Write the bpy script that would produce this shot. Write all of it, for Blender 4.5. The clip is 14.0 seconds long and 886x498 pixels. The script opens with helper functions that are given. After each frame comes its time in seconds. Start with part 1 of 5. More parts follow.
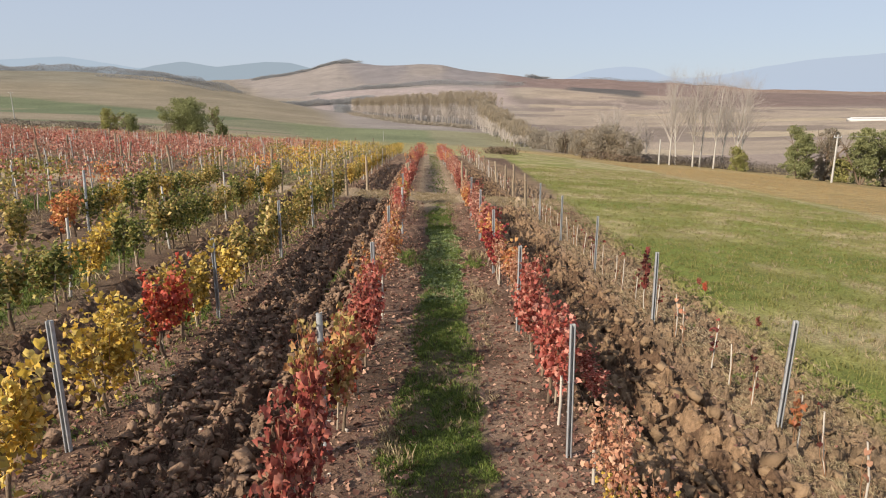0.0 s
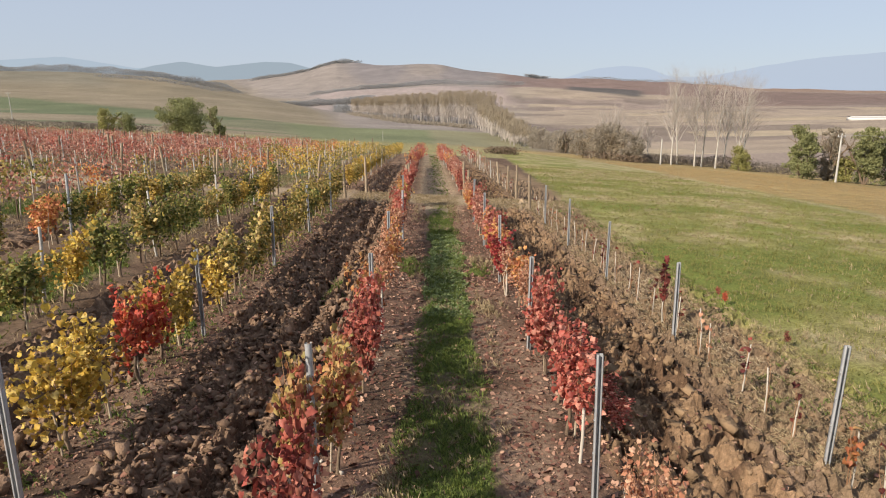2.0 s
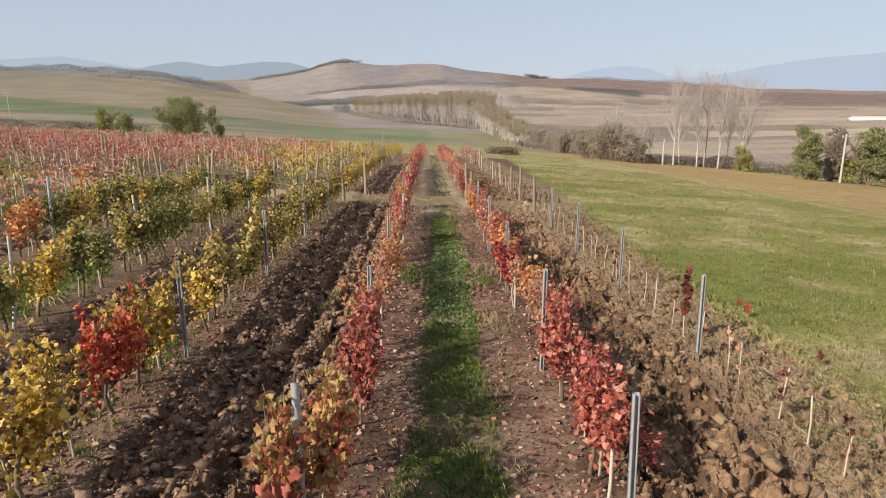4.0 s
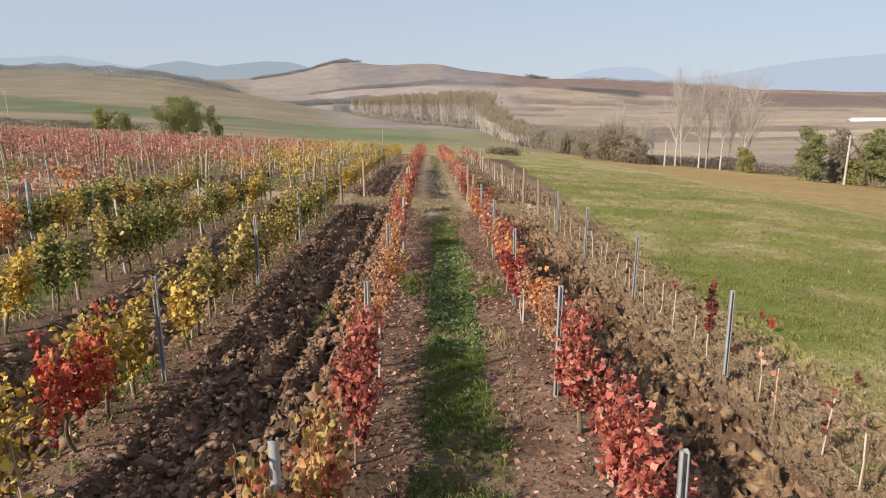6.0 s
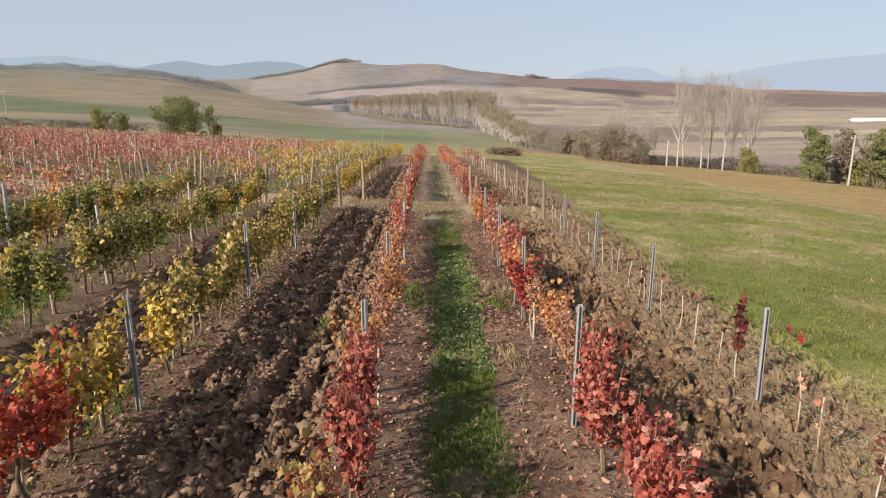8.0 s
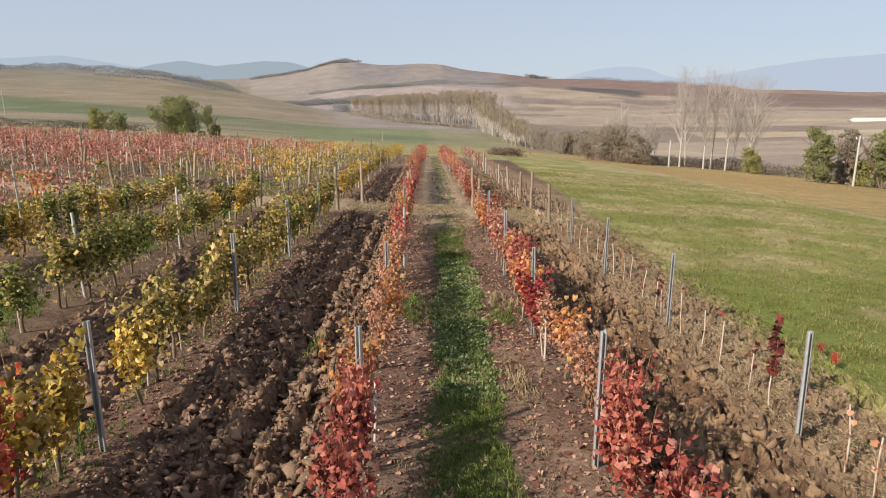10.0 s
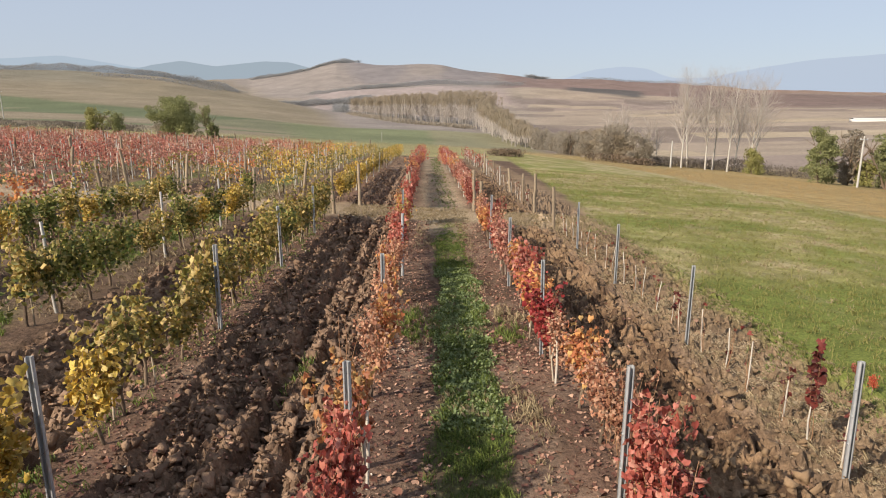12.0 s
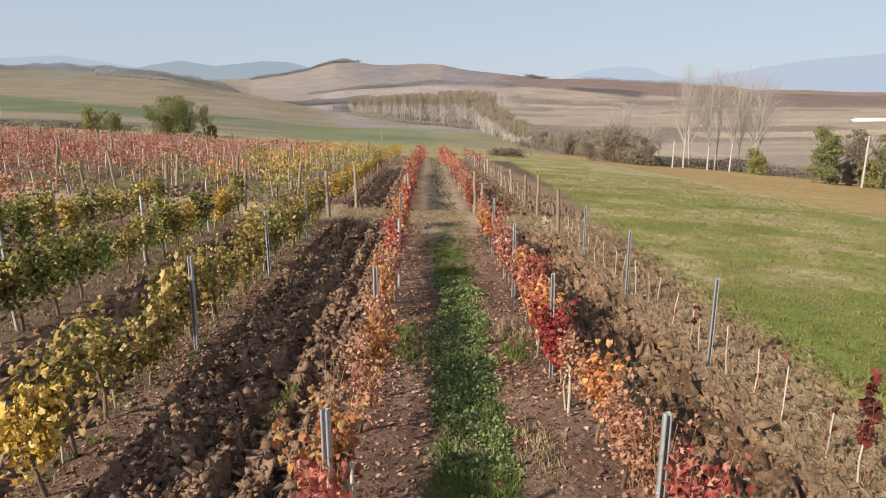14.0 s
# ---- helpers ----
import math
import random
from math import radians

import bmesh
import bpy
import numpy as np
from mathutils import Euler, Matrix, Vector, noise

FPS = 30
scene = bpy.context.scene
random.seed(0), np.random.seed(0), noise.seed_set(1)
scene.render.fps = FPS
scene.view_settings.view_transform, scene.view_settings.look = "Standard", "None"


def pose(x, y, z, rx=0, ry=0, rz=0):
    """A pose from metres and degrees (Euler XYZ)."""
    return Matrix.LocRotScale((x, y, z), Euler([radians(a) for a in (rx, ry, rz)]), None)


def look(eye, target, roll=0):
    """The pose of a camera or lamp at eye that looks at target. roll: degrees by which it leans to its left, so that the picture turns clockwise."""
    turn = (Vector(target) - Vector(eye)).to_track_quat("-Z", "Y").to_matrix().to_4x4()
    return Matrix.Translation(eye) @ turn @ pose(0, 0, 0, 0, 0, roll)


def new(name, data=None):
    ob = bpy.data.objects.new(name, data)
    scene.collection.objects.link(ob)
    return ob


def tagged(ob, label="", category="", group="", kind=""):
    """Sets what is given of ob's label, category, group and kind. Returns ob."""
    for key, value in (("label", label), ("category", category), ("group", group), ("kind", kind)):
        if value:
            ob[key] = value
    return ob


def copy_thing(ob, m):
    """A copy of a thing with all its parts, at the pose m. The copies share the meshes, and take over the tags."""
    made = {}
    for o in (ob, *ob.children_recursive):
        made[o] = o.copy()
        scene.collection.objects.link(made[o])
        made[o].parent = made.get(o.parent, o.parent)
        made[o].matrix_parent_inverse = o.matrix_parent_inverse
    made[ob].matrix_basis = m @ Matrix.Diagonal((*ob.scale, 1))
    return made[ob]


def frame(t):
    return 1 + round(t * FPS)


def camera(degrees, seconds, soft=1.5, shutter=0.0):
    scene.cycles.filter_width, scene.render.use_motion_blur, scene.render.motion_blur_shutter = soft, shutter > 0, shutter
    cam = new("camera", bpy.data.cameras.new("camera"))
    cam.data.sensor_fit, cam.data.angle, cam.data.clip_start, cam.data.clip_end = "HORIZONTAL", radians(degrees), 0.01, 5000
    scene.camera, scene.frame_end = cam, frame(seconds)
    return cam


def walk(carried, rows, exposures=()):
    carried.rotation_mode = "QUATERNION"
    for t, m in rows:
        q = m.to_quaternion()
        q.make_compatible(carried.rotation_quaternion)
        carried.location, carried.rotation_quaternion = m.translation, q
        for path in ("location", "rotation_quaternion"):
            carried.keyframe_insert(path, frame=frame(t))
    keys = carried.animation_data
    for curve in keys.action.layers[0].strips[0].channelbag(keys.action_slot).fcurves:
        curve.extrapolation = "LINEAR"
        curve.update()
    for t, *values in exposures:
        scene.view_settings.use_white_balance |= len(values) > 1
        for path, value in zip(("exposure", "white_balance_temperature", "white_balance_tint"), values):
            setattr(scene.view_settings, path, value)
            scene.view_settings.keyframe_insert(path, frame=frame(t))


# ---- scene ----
cam = camera(68.0, 14.0, soft=1.05)
PATH = [
    (0, (-0.264, -0.147, 4.071), (-0.221, 1.808, 3.653), -0.1),
    (1.5, (-0.306, 0.584, 4.064), (-0.262, 2.54, 3.645), -0.2),
    (3, (-0.356, 1.291, 4.047), (-0.312, 3.246, 3.628), -0.2),
    (6.5, (-0.449, 2.933, 4.029), (-0.403, 4.888, 3.61), -0.0),
    (7.5, (-0.476, 3.389, 4.021), (-0.43, 5.344, 3.602), -0.0),
    (11, (-0.524, 5.082, 4.017), (-0.478, 7.037, 3.598), 0.0),
    (12.5, (-0.51, 5.814, 4.014), (-0.463, 7.769, 3.596), -0.0),
    (14, (-0.483, 6.607, 3.978), (-0.436, 8.563, 3.559), -0.0),
]
walk(cam, [(t, look(eye, aim, roll)) for t, eye, aim, roll in PATH])

# ---- light ----
SUN_AZ, SUN_EL = radians(-128), radians(33)
to_sun = Vector((math.sin(SUN_AZ) * math.cos(SUN_EL), math.cos(SUN_AZ) * math.cos(SUN_EL), math.sin(SUN_EL)))
sun = new("sun", bpy.data.lights.new("sun", "SUN"))
sun.data.energy, sun.data.angle, sun.data.color = 5.0, radians(1.0), (1.0, 0.885, 0.73)
sun.matrix_world = look(to_sun * 50, (0, 0, 0))
world = bpy.data.worlds.new("world")
scene.world = world
world.use_nodes = True
nt = world.node_tree
sky = nt.nodes.new("ShaderNodeTexSky")
sky.sky_type, sky.sun_disc = "NISHITA", False
sky.sun_elevation, sky.sun_rotation = SUN_EL, SUN_AZ % (2 * math.pi)
sky.altitude, sky.air_density, sky.dust_density, sky.ozone_density = 300, 1.0, 1.0, 3.0
haze = nt.nodes.new("ShaderNodeMix")   # thin autumn haze over the whole sky
haze.data_type = "RGBA"
haze.inputs[0].default_value = 0.80
haze.inputs[7].default_value = (3.28, 3.57, 4.2, 1)
nt.links.new(sky.outputs[0], haze.inputs[6])
nt.links.new(haze.outputs[2], nt.nodes["Background"].inputs[0])
nt.nodes["Background"].inputs[1].default_value = 0.116
scene.view_settings.exposure = 0.47

# ---- small tools ----
def hash2(i, j, seed):
    h = np.sin(i * 127.1 + j * 311.7 + seed * 74.7) * 43758.5453
    return h - np.floor(h)


def vnoise(x, y, seed=0):
    """Smooth value noise, 0 to 1."""
    i, j = np.floor(x), np.floor(y)
    f, g = x - i, y - j
    f, g = f * f * (3 - 2 * f), g * g * (3 - 2 * g)
    a, b = hash2(i, j, seed), hash2(i + 1, j, seed)
    c, d = hash2(i, j + 1, seed), hash2(i + 1, j + 1, seed)
    return (a * (1 - f) + b * f) * (1 - g) + (c * (1 - f) + d * f) * g


def fbm(x, y, seed=0, octaves=3):
    total, amp, norm = 0, 1.0, 0
    for k in range(octaves):
        total = total + amp * vnoise(x * 2 ** k, y * 2 ** k, seed + k)
        norm += amp
        amp *= 0.5
    return total / norm


def step(a, b, v):
    t = np.clip((v - a) / (b - a), 0, 1)
    return t * t * (3 - 2 * t)


def band(v, a, b, soft):
    return step(a - soft, a + soft, v) * (1 - step(b - soft, b + soft, v))


def fast_mesh(name, V, F, mats=(), smooth=False):
    """A mesh from arrays: V (n, 3), F (m, k)."""
    V, F = np.asarray(V, np.float32), np.asarray(F, np.int32)
    me = bpy.data.meshes.new(name)
    n, k = F.shape
    me.vertices.add(len(V))
    me.vertices.foreach_set("co", V.ravel())
    me.loops.add(n * k)
    me.loops.foreach_set("vertex_index", F.ravel())
    me.polygons.add(n)
    me.polygons.foreach_set("loop_start", np.arange(0, n * k, k, dtype=np.int32))
    if smooth:
        me.polygons.foreach_set("use_smooth", np.ones(n, bool))
    for m in (mats if isinstance(mats, (list, tuple)) else [mats]):
        me.materials.append(m)
    me.update(calc_edges=True)
    me.validate()
    return me


def piece(name, V, F, mat, parent=None, label="", smooth=False):
    ob = new(name, fast_mesh(name, V, F, mat, smooth))
    ob.parent = parent
    return tagged(ob, label)


def part(name, bm, mat, parent=None, label=""):
    me = bpy.data.meshes.new(name)
    bm.to_mesh(me)
    bm.free()
    me.materials.append(mat)
    ob = new(name, me)
    ob.parent = parent
    return tagged(ob, label)


def turns(yaw, pitch, roll):
    """Rotation matrices (n, 3, 3): roll about y, then pitch about x, then yaw about z."""
    cy, sy, cp, sp, cr, sr = np.cos(yaw), np.sin(yaw), np.cos(pitch), np.sin(pitch), np.cos(roll), np.sin(roll)
    o, z = np.ones_like(cy), np.zeros_like(cy)
    Z = np.stack([cy, -sy, z, sy, cy, z, z, z, o], -1).reshape(-1, 3, 3)
    X = np.stack([o, z, z, z, cp, -sp, z, sp, cp], -1).reshape(-1, 3, 3)
    Y = np.stack([cr, z, sr, z, o, z, -sr, z, cr], -1).reshape(-1, 3, 3)
    return Z @ X @ Y


def scatter(tv, tf, P, S, R):
    """Copies of one small shape, joined: places P (n, 3), sizes S (n,) or (n, 3), rotations R."""
    tv, tf, P = np.asarray(tv, float), np.asarray(tf), np.asarray(P, float)
    S = np.asarray(S, float)
    S = S[:, None, None] if S.ndim == 1 else S[:, None, :]
    V = np.einsum("nij,nkj->nki", R, tv[None] * S) + P[:, None, :]
    F = tf[None] + (np.arange(len(P)) * len(tv))[:, None, None]
    return V.reshape(-1, 3), F.reshape(-1, tf.shape[1])


def tube(points, radii, sides=5):
    """A tapering tube along points, as arrays of quads."""
    P, rad = np.asarray(points, float), np.asarray(radii, float)
    n = len(P)
    T = np.gradient(P, axis=0)
    T /= np.linalg.norm(T, axis=1)[:, None] + 1e-9
    ref = np.where(np.abs(T[:, 2:3]) > 0.9, np.array([[1.0, 0, 0]]), np.array([[0, 0, 1.0]]))
    A = np.cross(T, ref)
    A /= np.linalg.norm(A, axis=1)[:, None] + 1e-9
    B = np.cross(T, A)
    ang = np.arange(sides) * 2 * math.pi / sides
    V = P[:, None] + rad[:, None, None] * (np.cos(ang)[None, :, None] * A[:, None] + np.sin(ang)[None, :, None] * B[:, None])
    i, j = np.meshgrid(np.arange(n - 1), np.arange(sides), indexing="ij")
    a, b = i * sides + j, i * sides + (j + 1) % sides
    F = np.stack([a, b, b + sides, a + sides], -1).reshape(-1, 4)
    top = [(n - 1) * sides + k for k in (0, 1, 2, 3 if sides > 3 else 2)]
    return V.reshape(-1, 3), np.vstack([F, [top]])


def merge(items):
    Vs, Fs, base = [], [], 0
    for V, F in items:
        Vs.append(V)
        Fs.append(np.asarray(F) + base)
        base += len(V)
    return np.vstack(Vs), np.vstack(Fs)


# ---- materials ----
def material(name, c1, c2, scale=8.0, rough=0.8, bump=0.3, fine=60.0, metal=0.0, island=0.0, c3=None, through_light=0.0, spec=0.3, obj_random=0.0, depth=0.02):
    """Two or three tones mixed by coarse and fine noise, with relief; island: share of variation from piece to piece."""
    c1, c2 = [0.88 * v for v in c1], [0.88 * v for v in c2]
    c3 = c3 and [0.88 * v for v in c3]
    m = bpy.data.materials.new(name)
    m.use_nodes = True
    t = m.node_tree
    N, L = t.nodes, t.links
    b = N["Principled BSDF"]
    geo = N.new("ShaderNodeNewGeometry")
    co = N.new("ShaderNodeTexCoord")
    n1, n2 = N.new("ShaderNodeTexNoise"), N.new("ShaderNodeTexNoise")
    for n, sc, det in ((n1, scale, 4), (n2, fine, 3)):
        n.inputs["Scale"].default_value, n.inputs["Detail"].default_value = sc, det
        L.new(geo.outputs["Position"] if island or obj_random else co.outputs["Object"], n.inputs["Vector"])
    mixf = N.new("ShaderNodeMath")
    mixf.operation = "MULTIPLY_ADD"
    L.new(n1.outputs[0], mixf.inputs[0])
    mixf.inputs[1].default_value = 0.65
    half = N.new("ShaderNodeMath")
    half.operation = "MULTIPLY"
    L.new(n2.outputs[0], half.inputs[0])
    half.inputs[1].default_value = 0.35
    L.new(half.outputs[0], mixf.inputs[2])
    fac = mixf.outputs[0]
    if island or obj_random:
        src = geo.outputs["Random Per Island"] if island else N.new("ShaderNodeObjectInfo").outputs["Random"]
        w = island or obj_random
        a = N.new("ShaderNodeMix")
        a.inputs[0].default_value = w
        L.new(fac, a.inputs[2])
        L.new(src, a.inputs[3])
        fac = a.outputs[0]
    ramp = N.new("ShaderNodeValToRGB")
    e = ramp.color_ramp.elements
    lo, hi = (0.3, 0.7) if not island else (0.15, 0.85)
    e[0].position, e[0].color = lo, (*c1, 1)
    e[1].position, e[1].color = hi, (*c2, 1)
    if c3:
        k = e.new(0.5 * (lo + hi))
        k.color = (*c3, 1)
    L.new(fac, ramp.inputs[0])
    L.new(ramp.outputs[0], b.inputs["Base Color"])
    b.inputs["Roughness"].default_value, b.inputs["Metallic"].default_value = rough, metal
    b.inputs["Specular IOR Level"].default_value = spec
    if bump:
        bp = N.new("ShaderNodeBump")
        bp.inputs["Strength"].default_value, bp.inputs["Distance"].default_value = bump, depth
        L.new(n2.outputs[0], bp.inputs["Height"])
        L.new(bp.outputs[0], b.inputs["Normal"])
    if through_light:
        tr, ms = N.new("ShaderNodeBsdfTranslucent"), N.new("ShaderNodeMixShader")
        L.new(ramp.outputs[0], tr.inputs[0])
        ms.inputs[0].default_value = through_light
        L.new(b.outputs[0], ms.inputs[1])
        L.new(tr.outputs[0], ms.inputs[2])
        L.new(ms.outputs[0], N["Material Output"].inputs[0])
    return m


def ground_material():
    m = bpy.data.materials.new("ground")
    m.use_nodes = True
    t = m.node_tree
    N, L = t.nodes, t.links
    b = N["Principled BSDF"]
    at = N.new("ShaderNodeAttribute")
    at.attribute_name = "tint"
    geo = N.new("ShaderNodeNewGeometry")
    outs = []
    for sc, det in ((0.02, 5), (0.9, 5), (14.0, 5), (70.0, 3)):
        n = N.new("ShaderNodeTexNoise")
        n.inputs["Scale"].default_value, n.inputs["Detail"].default_value, n.inputs["Roughness"].default_value = sc, det, 0.65
        L.new(geo.outputs["Position"], n.inputs["Vector"])
        outs.append(n.outputs[0])
    cur = at.outputs[0]
    for o, lo, hi in zip(outs, (0.80, 0.72, 0.6, 0.75), (1.20, 1.28, 1.4, 1.25)):
        mr = N.new("ShaderNodeMapRange")
        mr.inputs["From Min"].default_value, mr.inputs["From Max"].default_value = 0.3, 0.7
        mr.inputs["To Min"].default_value, mr.inputs["To Max"].default_value = lo, hi
        L.new(o, mr.inputs[0])
        v = N.new("ShaderNodeVectorMath")
        v.operation = "SCALE"
        L.new(cur, v.inputs[0])
        L.new(mr.outputs[0], v.inputs["Scale"])
        cur = v.outputs[0]
    L.new(cur, b.inputs["Base Color"])
    b.inputs["Roughness"].default_value = 0.95
    b.inputs["Specular IOR Level"].default_value = 0.1
    bp = N.new("ShaderNodeBump")
    bp.inputs["Strength"].default_value, bp.inputs["Distance"].default_value = 0.8, 0.04
    L.new(outs[2], bp.inputs["Height"])
    L.new(bp.outputs[0], b.inputs["Normal"])
    return m


M_GROUND = ground_material()
M_CLOD_DARK = material("dark_clod", (0.12, 0.076, 0.053), (0.36, 0.24, 0.163), 5, 0.95, 0.8, 45, island=0.4, spec=0.1)
M_CLOD_TAN = material("tan_clod", (0.13, 0.085, 0.052), (0.36, 0.245, 0.148), 5, 0.95, 0.8, 45, island=0.4, spec=0.1)
M_STEEL = material("galvanised_steel", (0.38, 0.39, 0.40), (0.56, 0.57, 0.58), 12, 0.5, 0.1, 90, metal=0.35)
M_WIRE = material("rusty_wire", (0.10, 0.075, 0.06), (0.2, 0.15, 0.12), 12, 0.7, 0, 90, metal=0.3)
M_WOOD = material("weathered_wood", (0.17, 0.125, 0.085), (0.38, 0.30, 0.21), 7, 0.9, 0.5, 45, obj_random=0.4)
M_STAKE = material("pale_stake_wood", (0.33, 0.265, 0.19), (0.56, 0.47, 0.36), 7, 0.9, 0.4, 45, obj_random=0.4)
M_PALE_STAKE = material("bleached_stake_wood", (0.42, 0.37, 0.31), (0.62, 0.56, 0.48), 3, 0.9, 0.3, 45, island=0.5)
M_SCRUB = material("dark_scrub", (0.16, 0.135, 0.115), (0.27, 0.23, 0.19), 0.2, 0.9, 0, 3, island=0.4, through_light=0.4)
M_BARK = material("vine_bark", (0.10, 0.07, 0.05), (0.26, 0.19, 0.13), 20, 0.95, 0.6, 80, obj_random=0.3)
M_CANE = material("vine_cane", (0.22, 0.11, 0.06), (0.42, 0.24, 0.13), 20, 0.85, 0.2, 80, island=0.5)
M_CONCRETE = material("concrete", (0.36, 0.34, 0.31), (0.55, 0.53, 0.49), 5, 0.9, 0.3, 40)
def leaf_material(name, tones, rough=0.55, light=0.34):
    """Vine leaves: each leaf takes one of the tones, each vine leans lighter or darker, with brown blotches on the blades."""
    m = bpy.data.materials.new(name)
    m.use_nodes = True
    N, L = m.node_tree.nodes, m.node_tree.links
    b = N["Principled BSDF"]
    geo, info = N.new("ShaderNodeNewGeometry"), N.new("ShaderNodeObjectInfo")
    ramp = N.new("ShaderNodeValToRGB")
    e = ramp.color_ramp.elements
    for k, c in enumerate(tones):
        el = e[0] if k == 0 else e.new(k / (len(tones) - 1)) if k < len(tones) - 1 else e[len(e) - 1]
        el.position, el.color = k / (len(tones) - 1), (*[0.9 * v for v in c], 1)
    L.new(geo.outputs["Random Per Island"], ramp.inputs[0])
    mr = N.new("ShaderNodeMapRange")
    mr.inputs["To Min"].default_value, mr.inputs["To Max"].default_value = 0.78, 1.22
    L.new(info.outputs["Random"], mr.inputs[0])
    vs = N.new("ShaderNodeVectorMath")
    vs.operation = "SCALE"
    L.new(ramp.outputs[0], vs.inputs[0])
    L.new(mr.outputs[0], vs.inputs["Scale"])
    n = N.new("ShaderNodeTexNoise")
    n.inputs["Scale"].default_value, n.inputs["Detail"].default_value = 26, 4
    L.new(geo.outputs["Position"], n.inputs["Vector"])
    blot = N.new("ShaderNodeMapRange")
    blot.inputs["From Min"].default_value, blot.inputs["From Max"].default_value = 0.52, 0.72
    blot.inputs["To Max"].default_value = 0.6
    L.new(n.outputs[0], blot.inputs[0])
    mix = N.new("ShaderNodeMix")
    mix.data_type = "RGBA"
    mix.inputs[7].default_value = (0.20, 0.10, 0.05, 1)
    L.new(blot.outputs[0], mix.inputs[0])
    L.new(vs.outputs[0], mix.inputs[6])
    L.new(mix.outputs[2], b.inputs["Base Color"])
    b.inputs["Roughness"].default_value, b.inputs["Specular IOR Level"].default_value = rough, 0.35
    bp = N.new("ShaderNodeBump")
    bp.inputs["Strength"].default_value, bp.inputs["Distance"].default_value = 0.35, 0.01
    L.new(n.outputs[0], bp.inputs["Height"])
    L.new(bp.outputs[0], b.inputs["Normal"])
    tr, ms = N.new("ShaderNodeBsdfTranslucent"), N.new("ShaderNodeMixShader")
    L.new(mix.outputs[2], tr.inputs[0])
    ms.inputs[0].default_value = light
    L.new(b.outputs[0], ms.inputs[1])
    L.new(tr.outputs[0], ms.inputs[2])
    L.new(ms.outputs[0], N["Material Output"].inputs[0])
    return m


LEAF = {
    "red": leaf_material("red_leaves", [(0.22, 0.045, 0.035), (0.45, 0.10, 0.075), (0.57, 0.17, 0.125), (0.73, 0.36, 0.27)]),
    "scarlet": leaf_material("scarlet_leaves", [(0.24, 0.03, 0.022), (0.50, 0.07, 0.045), (0.63, 0.13, 0.07), (0.70, 0.26, 0.11)]),
    "crimson": leaf_material("crimson_leaves", [(0.17, 0.02, 0.022), (0.42, 0.04, 0.045), (0.62, 0.11, 0.10)]),
    "dark": leaf_material("dark_red_leaves", [(0.09, 0.022, 0.02), (0.24, 0.05, 0.04), (0.36, 0.08, 0.06), (0.55, 0.22, 0.15)], 0.6, 0.28),
    "orange": leaf_material("orange_leaves", [(0.30, 0.09, 0.04), (0.55, 0.20, 0.09), (0.66, 0.31, 0.11), (0.70, 0.46, 0.18)]),
    "gold": leaf_material("golden_leaves", [(0.22, 0.13, 0.03), (0.44, 0.325, 0.06), (0.57, 0.345, 0.055), (0.67, 0.47, 0.08), (0.79, 0.61, 0.23)]),
    "olive": leaf_material("olive_leaves", [(0.10, 0.10, 0.028), (0.21, 0.20, 0.05), (0.34, 0.28, 0.07), (0.48, 0.33, 0.085), (0.67, 0.53, 0.24)]),
    "green": leaf_material("green_leaves", [(0.055, 0.075, 0.02), (0.13, 0.16, 0.036), (0.24, 0.245, 0.058), (0.50, 0.41, 0.13)]),
    "rust": leaf_material("rusty_leaves", [(0.22, 0.085, 0.065), (0.44, 0.175, 0.13), (0.53, 0.25, 0.18), (0.60, 0.36, 0.26)], 0.65, 0.28),
    "tan": leaf_material("dry_tan_leaves", [(0.22, 0.085, 0.05), (0.42, 0.185, 0.11), (0.54, 0.28, 0.17), (0.63, 0.40, 0.27)], 0.7, 0.24),
    "mixed": leaf_material("mixed_leaves", [(0.28, 0.055, 0.04), (0.52, 0.16, 0.09), (0.58, 0.29, 0.12), (0.62, 0.44, 0.15), (0.38, 0.30, 0.09)]),
}
LEAF_WITHERED = leaf_material("withered_red_leaves", [(0.07, 0.02, 0.018), (0.17, 0.035, 0.03), (0.30, 0.06, 0.05)], 0.6, 0.25)
M_LITTER = material("leaf_litter", (0.085, 0.038, 0.028), (0.46, 0.285, 0.20), 3, 0.8, 0.1, 60, island=0.85, c3=(0.205, 0.095, 0.066))
M_GRASS = material("lane_grass", (0.06, 0.105, 0.02), (0.26, 0.31, 0.075), 1.2, 0.6, 0, 20, island=0.6, through_light=0.3)
M_MEADOW = material("meadow_grass", (0.135, 0.152, 0.037), (0.325, 0.29, 0.10), 0.25, 0.65, 0, 3, island=0.4, through_light=0.25)
M_DRY = material("dry_grass", (0.19, 0.14, 0.075), (0.44, 0.35, 0.215), 1.5, 0.85, 0, 20, island=0.6)
M_TREE = material("tree_leaves", (0.135, 0.155, 0.065), (0.40, 0.395, 0.18), 0.4, 0.7, 0, 3, island=0.5, through_light=0.35)
M_TREE_Y = material("yellowing_leaves", (0.17, 0.175, 0.06), (0.42, 0.38, 0.13), 0.4, 0.7, 0, 3, island=0.6, through_light=0.2)
M_PALE_BARK = material("pale_bark", (0.36, 0.33, 0.29), (0.60, 0.56, 0.50), 2, 0.9, 0.3, 20)
M_WOOD_BARK = material("poplar_bark", (0.30, 0.27, 0.24), (0.45, 0.41, 0.37), 0.2, 0.9, 0, 3, island=0.6)
